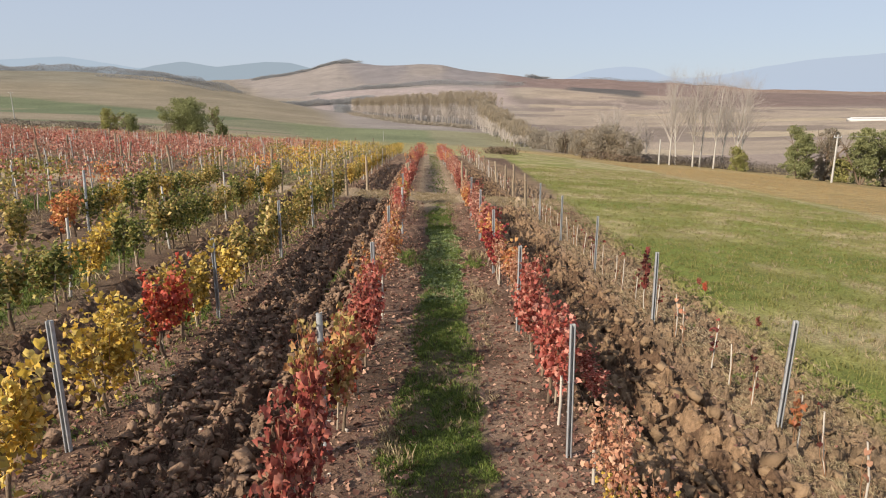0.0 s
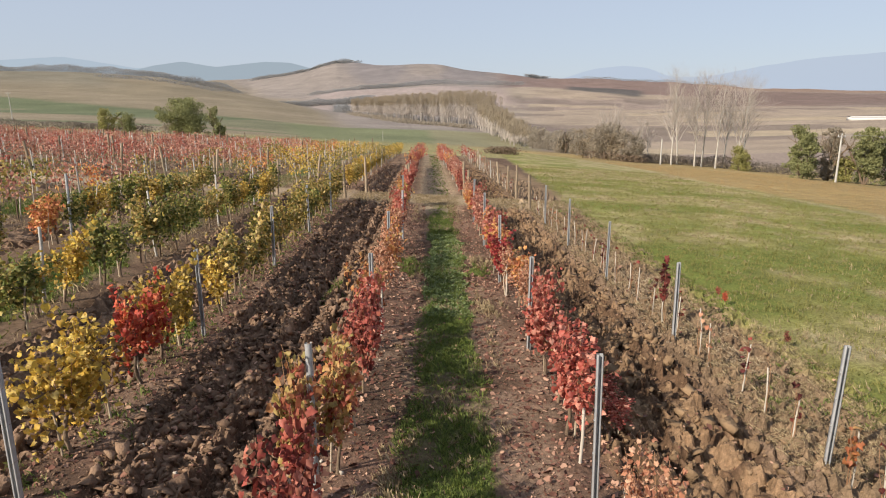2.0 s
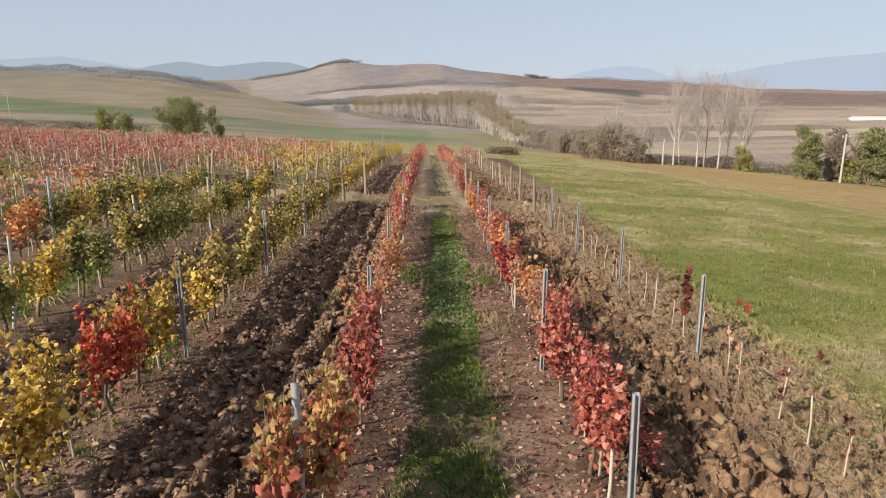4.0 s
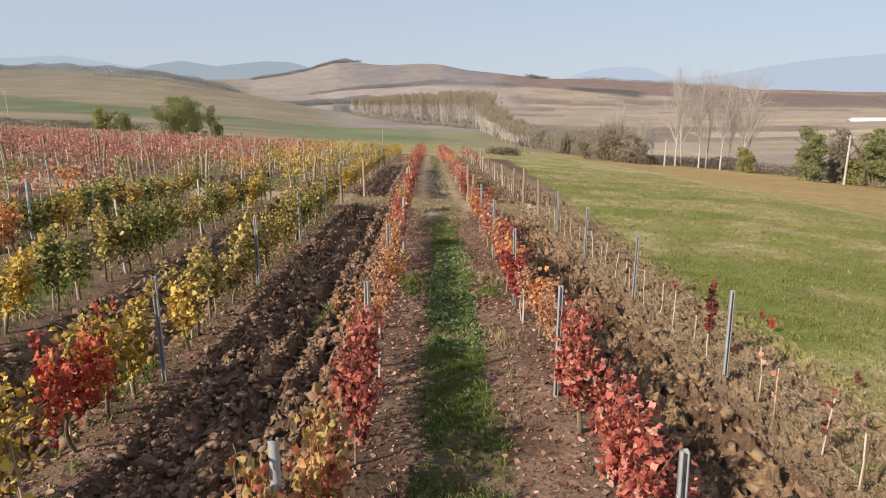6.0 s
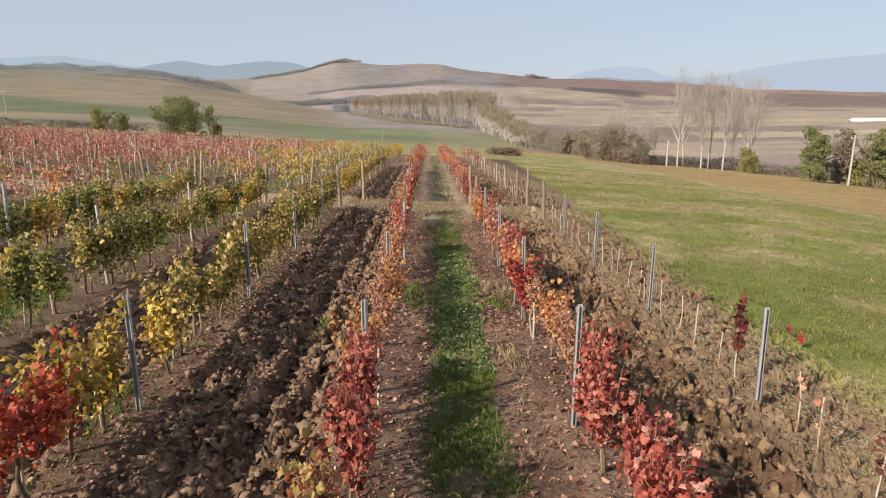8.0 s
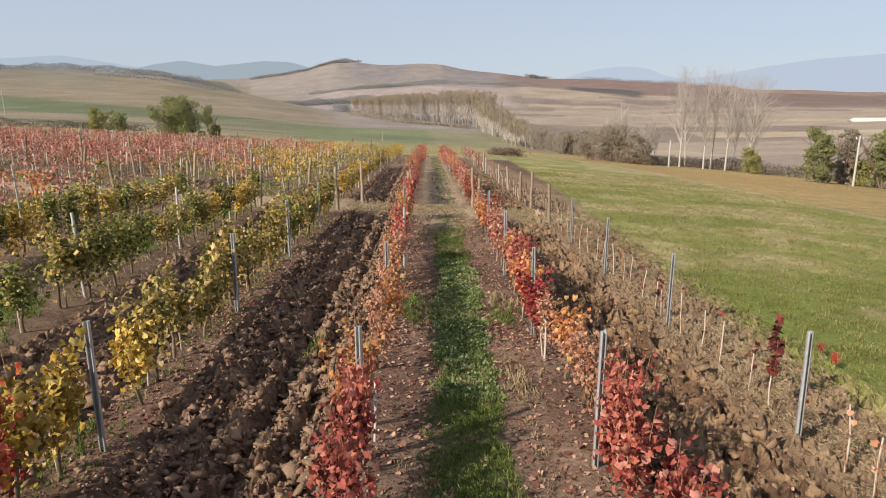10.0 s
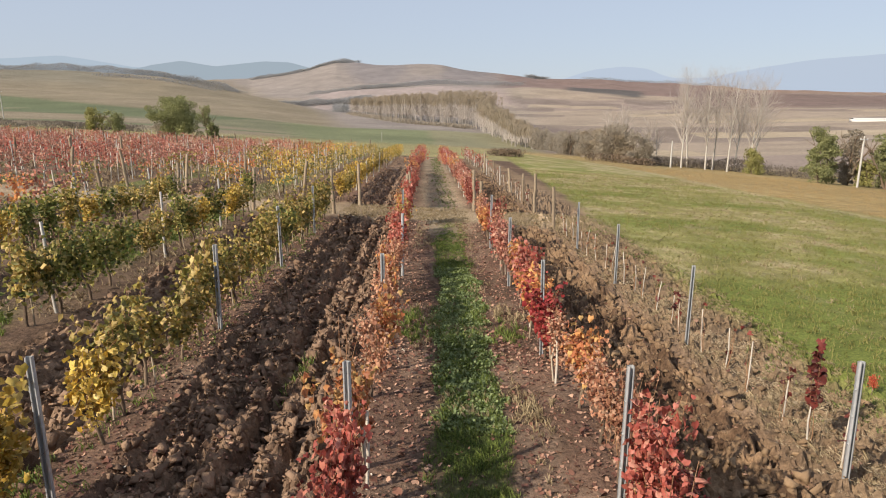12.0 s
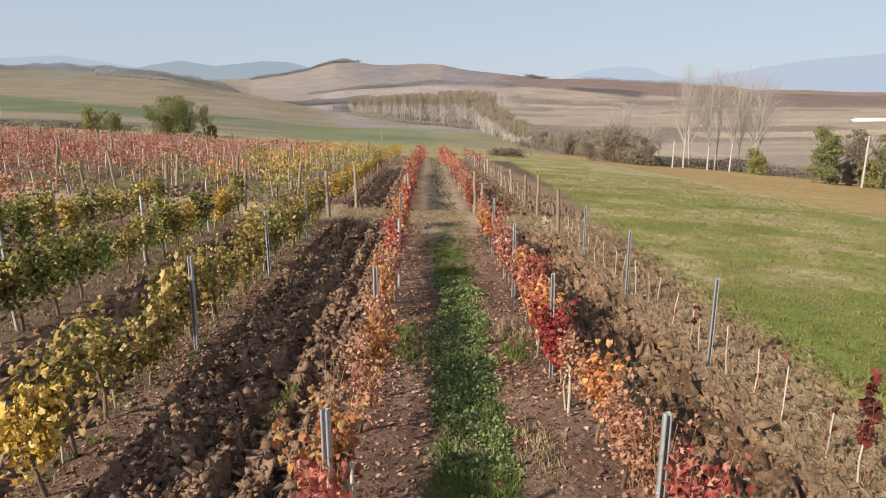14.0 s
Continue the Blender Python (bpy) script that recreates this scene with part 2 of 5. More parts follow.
M_TWIG = material("grey_twigs", (0.36, 0.31, 0.27), (0.56, 0.50, 0.45), 0.3, 0.9, 0, 3, island=0.5)
M_SHRUB = material("grey_shrub", (0.36, 0.315, 0.25), (0.52, 0.45, 0.355), 0.2, 0.9, 0, 3, island=0.4, through_light=0.55)
M_POPLAR = material("poplar_leaves", (0.37, 0.305, 0.22), (0.47, 0.395, 0.29), 0.05, 0.9, 0, 3, island=0.4, through_light=0.5)
# leaf tones paled towards blue-grey, so distance haze sits in the colour
M_HAZY_BELT = material("hazy_far_trees", (0.33, 0.335, 0.34), (0.41, 0.405, 0.395), 0.03, 0.95, 0, 1, island=0.2, through_light=0.5)
M_PLASTER = material("white_plaster", (0.60, 0.59, 0.57), (0.72, 0.71, 0.68), 2, 0.8, 0.1, 20)

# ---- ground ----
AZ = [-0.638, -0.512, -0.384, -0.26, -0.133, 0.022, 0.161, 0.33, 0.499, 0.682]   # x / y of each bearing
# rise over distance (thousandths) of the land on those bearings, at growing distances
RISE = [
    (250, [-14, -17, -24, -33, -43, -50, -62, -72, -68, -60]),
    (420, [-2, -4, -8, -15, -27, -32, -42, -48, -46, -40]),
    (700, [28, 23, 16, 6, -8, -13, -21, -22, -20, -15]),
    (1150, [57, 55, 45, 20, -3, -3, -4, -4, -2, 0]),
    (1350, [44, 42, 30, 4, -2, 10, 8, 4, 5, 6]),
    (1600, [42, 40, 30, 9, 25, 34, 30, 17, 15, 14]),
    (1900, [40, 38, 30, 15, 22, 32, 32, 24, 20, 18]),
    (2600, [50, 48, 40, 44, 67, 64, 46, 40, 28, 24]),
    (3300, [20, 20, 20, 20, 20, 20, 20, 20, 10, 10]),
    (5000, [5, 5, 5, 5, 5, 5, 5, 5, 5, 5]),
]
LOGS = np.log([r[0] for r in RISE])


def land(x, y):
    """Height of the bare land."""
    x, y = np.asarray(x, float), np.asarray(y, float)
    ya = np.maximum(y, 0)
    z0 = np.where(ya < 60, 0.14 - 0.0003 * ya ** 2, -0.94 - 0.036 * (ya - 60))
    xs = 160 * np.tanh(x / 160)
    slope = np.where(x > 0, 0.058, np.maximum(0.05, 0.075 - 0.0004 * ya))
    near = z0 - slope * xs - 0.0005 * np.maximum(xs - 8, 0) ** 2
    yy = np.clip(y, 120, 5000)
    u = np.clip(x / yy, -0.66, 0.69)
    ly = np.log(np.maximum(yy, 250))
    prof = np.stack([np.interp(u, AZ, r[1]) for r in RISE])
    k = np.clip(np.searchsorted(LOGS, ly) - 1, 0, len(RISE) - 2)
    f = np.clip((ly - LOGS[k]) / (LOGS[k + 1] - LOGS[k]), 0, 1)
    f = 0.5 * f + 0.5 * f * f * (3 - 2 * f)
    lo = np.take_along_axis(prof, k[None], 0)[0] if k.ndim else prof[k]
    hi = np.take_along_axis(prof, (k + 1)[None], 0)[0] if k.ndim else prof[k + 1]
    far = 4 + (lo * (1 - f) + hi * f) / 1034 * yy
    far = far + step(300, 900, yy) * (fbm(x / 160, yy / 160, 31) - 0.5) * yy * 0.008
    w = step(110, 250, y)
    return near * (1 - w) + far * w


def hgt(x, y):
    return float(land(np.array([x]), np.array([y]))[0])


ROWS = {"r2": 4.12, "r1": 1.35, "l1": -1.25, "l2": -4.0}
HEAD_A, HEAD_B, ROW_END = 30.2, 33.6, 88.0


def ploughed(x, y):
    """0 to 1 where the lanes are turned over, and 0 to 1 for how dark that soil is."""
    wob = 0.12 * (fbm(x * 0 + y / 1.3, y * 0 + 2.0, 4) - 0.5)
    along = (1 - band(y, HEAD_A - 0.3, HEAD_B - 0.2, 0.5)) * (1 - step(86, 88, y))
    left = band(x + wob, -3.72, -1.68, 0.14)
    right = band(x + wob, 1.78, 3.78, 0.16)
    left2 = band(x + wob, -6.6, -4.42, 0.16)
    left3 = band(x + wob, -11.9, -10.2, 0.16) + band(x + wob, -17.3, -15.6, 0.16)
    return (left + right + left2 + left3) * along, left + left2 + left3


def slabs(x, y, cell, seed, low=0.3, sharp=0.88):
    """Tilted, broken slabs of turned earth: the highest of the pieces around each place."""
    px, py = x / cell, y / cell
    ci, cj = np.floor(px), np.floor(py)
    top = np.zeros_like(px)
    for di in (-1, 0, 1):
        for dj in (-1, 0, 1):
            i, j = ci + di, cj + dj
            cx, cy = i + 0.15 + 0.7 * hash2(i, j, seed), j + 0.15 + 0.7 * hash2(i, j, seed + 1)
            an = 6.283 * hash2(i, j, seed + 2)
            dx, dy = px - cx, py - cy
            u, v = dx * np.cos(an) + dy * np.sin(an), -dx * np.sin(an) + dy * np.cos(an)
            r = 0.32 + 0.42 * hash2(i, j, seed + 3)
            d = np.maximum(np.abs(u), np.abs(v) * 1.5) + 0.35 * (np.abs(u) + np.abs(v))
            h = low + (1 - low) * hash2(i, j, seed + 4) + (hash2(i, j, seed + 5) - 0.5) * 1.1 * u + (hash2(i, j, seed + 6) - 0.5) * 1.1 * v
            top = np.maximum(top, h * (1 - step(r * sharp, r * 1.04, d)))
    return top


def relief(x, y):
    """Furrows, clods and roughness on top of the land."""
    p, dark = ploughed(x, y)
    fade = 1 - step(34, 75, y)
    wx, wy = x + 0.10 * (fbm(x / 0.3, y / 0.3, 3, 2) - 0.5), y + 0.10 * (fbm(x / 0.3, y / 0.3, 5, 2) - 0.5)
    big = fbm(x / 0.9, y / 0.9, 23, 2) - 0.5
    fine = 1.5 * (fbm(x / 0.15, y / 0.15, 17, 2) - 0.5) + 0.9 * (hash2(np.floor(x / 0.055), np.floor(y / 0.055), 19) - 0.5)
    bent = x + 0.22 * (fbm(x / 1.5, y / 2.2, 7) - 0.5) + 0.10 * (fbm(x / 0.4, y / 0.6, 9, 2) - 0.5)
    saw = (bent / 0.52) % 1
    ridge = np.where(saw < 0.68, saw / 0.68, (1 - saw) / 0.32)     # slices leaning over, steep on the far side
    ridge = ridge * (0.55 + 0.9 * fbm(x / 0.7, y / 0.5, 13, 2))
    gap = 1 - step(0.0, 0.22, np.abs(saw - 0.98))
    turned = 0.12 * ridge - np.where(dark > 0.5, 0.06, 0.12) * gap + 0.06 * big + np.where(dark > 0.5, 0.12 * slabs(wx, wy * 0.62, 0.36, 101), 0.16 * slabs(wx, wy * 0.7, 0.34, 101, 0.3, 0.7)) + 0.085 * slabs(wx, wy * 0.8, 0.17, 131) + 0.05 * np.clip(dark, 0, 1) * slabs(wx, wy, 0.10, 171) + (0.028 + 0.027 * np.clip(dark, 0, 1)) * fine - np.where(dark > 0.5, 0.15, 0.09)
    plain = 0.035 * (fbm(x / 0.5, y / 0.5, 29, 3) - 0.5) + 0.02 * (fbm(x / 0.12, y / 0.12, 33, 2) - 0.5)
    trench = -0.10 * np.exp(-((x + 2.52 + 0.16 * (fbm(y / 1.4, x * 0, 21, 2) - 0.5)) / 0.15) ** 2) - 0.10 * np.exp(-((x - 2.85 + 0.2 * (fbm(y / 1.1, x * 0, 22, 2) - 0.5)) / 0.12) ** 2)
    turned = turned + trench   # the last furrow of each pass lies open
    rough = band(x, 3.7, 6.4, 0.4) * (0.12 * slabs(wx, wy, 0.26, 151) + 0.08 * slabs(wx, wy, 0.13, 161) + 0.05 * fine - 0.06)
    berm = 0.05 * sum(np.exp(-((x - rx) / 0.3) ** 2) for rx in ROWS.values())
    return (turned * p + plain + berm + rough * (1 - p)) * fade * np.where(np.abs(x) < 40, 1, 0)


def strip_band(x, y):
    """Where grass grows in the middle lane: it wanders to the right along the way and has ragged edges."""
    ragged = 0.30 * (fbm(x / 1.7, y / 1.7, 41) - 0.5) + 0.42 * (fbm(x / 0.35, y / 0.5, 47) - 0.5)
    yy = np.minimum(y, 31.0) - 13.4
    bare = np.exp(-((y - 9.2 + 0.6 * x) / 0.4) ** 2) + 0.8 * np.exp(-((y - 5.6) / 0.3) ** 2)
    return (1 - 0.85 * bare) * (1 - 0.72 * step(24.5, 28.5, y)) * step(-0.09, 0.09, x + ragged + 0.46 - np.where(yy > 0, 0.021, 0.040) * yy) * (1 - step(-0.09, 0.09, x + ragged - 0.45 - np.where(yy > 0, 0.020, 0.004) * yy))


def meadow_edge(y):
    """Where the rough strip beside the last row gives way to the meadow."""
    return 6.0 + 0.062 * np.maximum(y - 22, 0)


def meadow_wear(x, y):
    """0 to 1 for yellowing and for straw-coloured streaks in the meadow, lying across the slope."""
    s1, s2 = fbm(x / 3.4, y / 3.0, 59, 4), fbm(x / 0.8, y / 0.8, 60, 3)
    out = np.clip((x - 9) / 16, 0, 1) + 0.5 * np.clip((y - 22) / 50, 0, 1)
    return step(0.30, 0.68, s1 + 0.16 * out - 0.03), step(0.50, 0.74, 0.5 * s1 + 0.5 * s2 + 0.07 * out - 0.02)


def stubble_edge(y):
    """The line of the pale track that parts the meadow from the stubble."""
    return 24.2 + 1.6 * step(58, 80, y) - 0.006 * np.maximum(y - 97, 0) ** 2


def parcels(x, y, long, wide, angle, seed):
    """A random number for each of the strip fields of the far land."""
    c, s = math.cos(angle), math.sin(angle)
    a, b = x * c + y * s, -x * s + y * c
    j = np.floor(b / wide + 0.5 * (fbm(x / 300, y / 300, seed) - 0.5))
    return hash2(np.floor(a / long + 7 * hash2(j, j * 0, seed)), j, seed + 1)


def mixc(base, colour, w):
    return base * (1 - w[..., None]) + np.array(colour) * w[..., None]


def tint(x, y):
    """The base colour of the ground: soil, lanes, meadow and the far fields, these with distance haze mixed in."""
    c = np.zeros(x.shape + (3,)) + np.array((0.118, 0.077, 0.054))
    n = fbm(x / 1.7, y / 1.7, 41)
    n2 = fbm(x / 6.0, y / 6.0, 43)
    n3 = fbm(x / 0.4, y / 0.4, 47)
    p, dark = ploughed(x, y)
    c = mixc(c, (0.165, 0.11, 0.078), step(0.4, 0.7, n))
    c = mixc(c, (0.20, 0.14, 0.095), (1 - step(-7.0, -6.5, x)) * (x > -60) * 0.65 * step(0.3, 0.55, n + 0.3 * n3))
    # red litter along the rows
    for rx in ROWS.values():
        if rx < 4:
            c = mixc(c, (0.21, 0.122, 0.088), 0.5 * np.exp(-((x - rx - 0.1) / 0.75) ** 2) * step(0.35, 0.6, n))
    c = mixc(c, (0.245, 0.172, 0.108), band(x, 3.9, 7.2, 0.4) * 0.85 * step(0.3, 0.6, n + 0.3 * n3))
    dry = step(0.43, 0.66, fbm(x / 0.2, y / 0.2, 111, 3) + 0.08 * np.clip((y - 11) / 5, -0.9, 1.4))[..., None]   # more of the lighter tone up the lane
    both = (1 - dry) * np.array((0.128, 0.081, 0.056)) + dry * np.array((0.29, 0.195, 0.132))
    w = np.clip(p * dark, 0, 1)[..., None]
    c = c * (1 - w) + both * w
    dry = step(0.44, 0.60, fbm(x / 0.32, y / 0.4, 115, 3))[..., None]
    both = (1 - dry) * np.array((0.125, 0.077, 0.048)) + dry * np.array((0.262, 0.17, 0.102))
    w = np.clip(p * (1 - dark), 0, 1)[..., None]
    c = c * (1 - w) + both * w
    dusty = (1 - p) * band(x, -4.4, 4.0, 0.3) * step(0.5, 0.66, fbm(x / 0.8, y / 1.1, 113, 3))
    c = mixc(c, (0.33, 0.235, 0.17), 0.35 * dusty)
    c = mixc(c, (0.27, 0.20, 0.13), 0.6 * np.exp(-((y - 9.2 + 0.6 * x) / 0.4) ** 2) * band(x, -0.7, 0.6, 0.2))
    # grass strip of the middle lane and the green lanes on the slope
    edge = 0.22 * (n - 0.5) + 0.2 * (n3 - 0.5)
    strip = strip_band(x, y) * (1 - 0.55 * step(0.48, 0.6, fbm(x / 0.8, y / 1.0, 53)) * (1 - band(y, 12, 23, 1.0)))
    c = mixc(c, (0.075, 0.095, 0.03), strip * 0.9)
    for gx in (-8.3, -13.7, -19.1, -24.5):
        c = mixc(c, (0.16, 0.17, 0.06), band(x + 2 * edge, gx - 0.8, gx + 0.8, 0.25) * step(0.38, 0.6, n2 + 0.2 * n))
    c = mixc(c, (0.38, 0.29, 0.195), band(y + 1.5 * edge, HEAD_A - 0.6, HEAD_B - 0.2, 0.6) * (x < 6.5) * 0.85)
    c = mixc(c, (0.38, 0.30, 0.20), 0.75 * band(x, -0.8, 1.2, 0.3) * step(25, 29, y) * (1 - step(86, 88, y)))
    # meadow, its yellow border and the pale track
    mead = step(-0.45, 0.45, x + 2.0 * edge - meadow_edge(y))
    yellow, straw = meadow_wear(x, y)
    green = mixc(np.zeros_like(c) + np.array((0.165, 0.192, 0.048)), (0.265, 0.24, 0.092), yellow)
    green = mixc(green, (0.40, 0.335, 0.20), 0.75 * straw)
    c = c * (1 - mead[..., None]) + green * mead[..., None]
    beyond = step(88.5, 91.0, y + 2 * edge)
    c = mixc(c, (0.33, 0.30, 0.14), beyond * (1 - mead) * 0.8)
    rim = x - stubble_edge(y) + 2.0 * (n2 - 0.5)
    border = step(-1, 1.5, rim) * (y < 250) * step(20, 30, y + x * 0.5)
    c = mixc(c, (0.325, 0.235, 0.11), border * 0.85)
    c = mixc(c, (0.40, 0.33, 0.20), band(rim, -1.4, -0.3, 0.5) * 0.6 * (y < 150))
    # far land
    ys = np.maximum(y, 60)
    u = x / ys
    n4 = fbm(u * 14, np.log(ys) * 5, 61, 4)
    w = 0.05 * (n4 - 0.5)
    far = np.zeros_like(c) + np.array((0.335, 0.285, 0.235))
    plot = parcels(x, y, 420, 230, 0.12, 201)
    plot2 = parcels(x, y, 170, 80, -0.2, 205)
    far = mixc(far, (0.235, 0.195, 0.165), (plot < 0.34) * 0.5 * (u > 0.1))
    far = mixc(far, (0.46, 0.40, 0.28), (plot > 0.72) * 0.4 * (u > 0.1) + (plot2 > 0.82) * 0.6 * (ys < 1500) * (u > 0.05))
    far = mixc(far, (0.19, 0.16, 0.14), (plot2 < 0.2) * 0.55 * (ys < 1500) * (u > 0.05))
    lefty = 1 - step(-0.16, -0.10, u + w + 0.00008 * (ys - 500))
    hill = np.zeros_like(c) + np.array((0.30, 0.245, 0.155))
    hill = mixc(hill, (0.165, 0.185, 0.095), band(np.log(ys) + 0.9 * u + 0.25 * w, math.log(330) - 0.40, math.log(520) - 0.42, 0.04))
    hill = mixc(hill, (0.20, 0.21, 0.11), band(np.log(ys) + 0.5 * w, math.log(215), math.log(262), 0.03) * step(-0.45, -0.3, -u))
    hill = mixc(hill, (0.355, 0.285, 0.19), 0.3 * (plot2 > 0.75))
    hill = mixc(hill, (0.25, 0.225, 0.16), step(760, 1000, ys) * (1 - step(-0.5, -0.42, u + w)) * 0.8)
    far = far * (1 - lefty[..., None]) + hill * lefty[..., None]
    valley = band(u + w, -0.20, 0.16, 0.03) * (1 - step(380, 420, ys))
    far = mixc(far, (0.225, 0.24, 0.12), valley)
    far = mixc(far, (0.30, 0.275, 0.155), valley * band(u + 0.4 * w, 0.005, 0.2, 0.01))
    far = mixc(far, (0.41, 0.335, 0.285), band(u + w, -0.17, 0.12, 0.02) * band(ys, 1250, 1650, 40))
    far = mixc(far, (0.285, 0.25, 0.225), band(u + w, -0.12, 0.12, 0.04) * step(1950, 2050, ys) * step(0.35, 0.55, n4))
    far = mixc(far, (0.25, 0.192, 0.165), band(u + w, 0.12, 0.5, 0.02) * step(1600, 1700, ys))
    far = mixc(far, (0.13, 0.125, 0.115), band(u + 0.5 * w, 0.21, 0.315, 0.01) * band(ys + 900 * (u - 0.26), 1560, 1960, 30))
    far = mixc(far, (0.31, 0.235, 0.18), step(0.40, 0.44, u + w) * step(2100, 2200, ys))
    far = mixc(far, (0.22, 0.17, 0.145), step(0.38, 0.42, u + w) * band(ys, 1250, 2000, 60))
    # distance haze painted into the far fields: greyer, bluer towards the left
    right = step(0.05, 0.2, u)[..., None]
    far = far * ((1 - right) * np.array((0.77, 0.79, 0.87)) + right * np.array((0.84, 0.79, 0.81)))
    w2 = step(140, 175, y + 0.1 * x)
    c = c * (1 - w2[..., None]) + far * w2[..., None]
    return np.clip(c * 0.87, 0.01, 0.9)


def spaced(start, stop, first, growth):
    out, v, d = [], start, first
    while v < stop:
        out.append(v)
        v += d
        d *= growth
    return out


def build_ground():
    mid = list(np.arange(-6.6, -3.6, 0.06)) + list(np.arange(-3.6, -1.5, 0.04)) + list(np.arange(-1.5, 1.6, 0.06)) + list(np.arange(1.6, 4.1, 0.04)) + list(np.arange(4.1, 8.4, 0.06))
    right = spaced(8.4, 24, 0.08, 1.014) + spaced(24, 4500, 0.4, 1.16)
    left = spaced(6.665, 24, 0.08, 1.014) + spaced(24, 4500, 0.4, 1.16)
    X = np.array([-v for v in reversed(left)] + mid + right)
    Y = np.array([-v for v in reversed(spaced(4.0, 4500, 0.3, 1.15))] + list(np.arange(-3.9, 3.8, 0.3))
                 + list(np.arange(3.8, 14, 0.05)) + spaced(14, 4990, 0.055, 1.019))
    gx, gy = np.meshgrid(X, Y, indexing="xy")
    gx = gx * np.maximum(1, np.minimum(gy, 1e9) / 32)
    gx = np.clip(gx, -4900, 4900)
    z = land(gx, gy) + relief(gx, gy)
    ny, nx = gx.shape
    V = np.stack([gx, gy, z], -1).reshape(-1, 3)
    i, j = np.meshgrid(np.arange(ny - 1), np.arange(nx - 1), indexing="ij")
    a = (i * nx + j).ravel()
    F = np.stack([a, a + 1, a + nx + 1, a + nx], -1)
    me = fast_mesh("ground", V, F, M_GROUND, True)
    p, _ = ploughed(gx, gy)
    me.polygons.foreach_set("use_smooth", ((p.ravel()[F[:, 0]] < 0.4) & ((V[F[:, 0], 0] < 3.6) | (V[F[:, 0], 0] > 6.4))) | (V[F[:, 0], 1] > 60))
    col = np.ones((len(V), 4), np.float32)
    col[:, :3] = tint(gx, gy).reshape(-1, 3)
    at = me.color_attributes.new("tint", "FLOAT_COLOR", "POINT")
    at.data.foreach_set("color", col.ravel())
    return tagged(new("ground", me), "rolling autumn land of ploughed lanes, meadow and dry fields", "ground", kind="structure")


build_ground()


# ---- posts ----
def channel_profile(w, d, t):
    return [(-w, -d), (w, -d), (w, d), (w * 0.45, d), (w * 0.45, d - t), (w - t, d - t), (w - t, -d + t), (-w + t, -d + t), (-w + t, d - t), (-w * 0.45, d - t), (-w * 0.45, d), (-w, d)]


def extrude(profile, z0, z1):
    n = len(profile)
    V = [(x, y, z0) for x, y in profile] + [(x, y, z1) for x, y in profile]
    F = [(i, (i + 1) % n, n + (i + 1) % n, n + i) for i in range(n)]
    return np.array(V, float), np.array(F)


def box(cx, cy, cz, sx, sy, sz):
    V = np.array([(cx + a * sx, cy + b * sy, cz + c * sz) for a in (-0.5, 0.5) for b in (-0.5, 0.5) for c in (-0.5, 0.5)])
    F = np.array([(0, 1, 3, 2), (4, 6, 7, 5), (0, 4, 5, 1), (2, 3, 7, 6), (0, 2, 6, 4), (1, 5, 7, 3)])
    return V, F


def steel_post(height=1.68):
    root = new("vineyard_post")
    V, F = extrude(channel_profile(0.03, 0.025, 0.006), -0.3, height)
    piece("channel", V, F, M_STEEL, root)
    for z in (0.62, 0.98, 1.32):
        V, F = merge([box(0, -0.027, z, 0.03, 0.012, 0.02), box(0.033, 0, z + 0.01, 0.010, 0.03, 0.014)])
        piece("wire_hook", V, F, M_STEEL, root, "small bent steel wire hook")
    return tagged(root, "galvanised steel channel post of a vine trellis", "post", "trellis posts")


def round_post(name, height, radius, mat, label, seed, group):
    rng = np.random.default_rng(seed)
    zs = np.linspace(-0.3, height, 7)
    pts = np.stack([rng.normal(0, 0.008, 7), rng.normal(0, 0.008, 7), zs], -1)
    V, F = tube(pts, radius * np.linspace(1.08, 0.92, 7) * rng.uniform(0.95, 1.05, 7), 8)
    root = new(name)
    piece("shaft", V, F, mat, root, smooth=True)
    ring = [tube([(math.cos(a) * radius * 1.08, math.sin(a) * radius * 1.08, height * 0.8 + 0.004 * k) for k, a in enumerate(np.linspace(0, 6.2, 12))], [0.003] * 12, 3)]
    piece("wire_wrap", *merge(ring), M_STEEL, root, "wire wound round the post")
    return tagged(root, label, "post", group)


rng = np.random.default_rng(5)
proto_post = steel_post()
proto_wood = round_post("wooden_post", 1.75, 0.065, M_WOOD, "weathered round wooden end post, leaning", 2, "wooden end posts")
proto_white = round_post("concrete_post", 1.6, 0.029, M_CONCRETE, "slim pale concrete trellis post among vines", 3, "concrete posts")


def stand(proto, x, y, lean_x=0.0, lean_y=0.0, yaw=0.0, tall=1.0):
    m = pose(x, y, hgt(x, y) - 0.02, lean_y, lean_x, yaw) @ Matrix.Diagonal((1, 1, tall, 1))
    return copy_thing(proto, m)


posts = {
    "r1": [2.3, 6.8, 11.27, 15.75, 20.2, 24.7],
    "r2": [3.2, 7.75, 12.07, 16.65, 21.2, 25.4],
    "l1": [11.2, 15.9, 25.4],
    "l2": [2.4, 6.42, 11.1, 16.15, 20.9, 25.6],
}
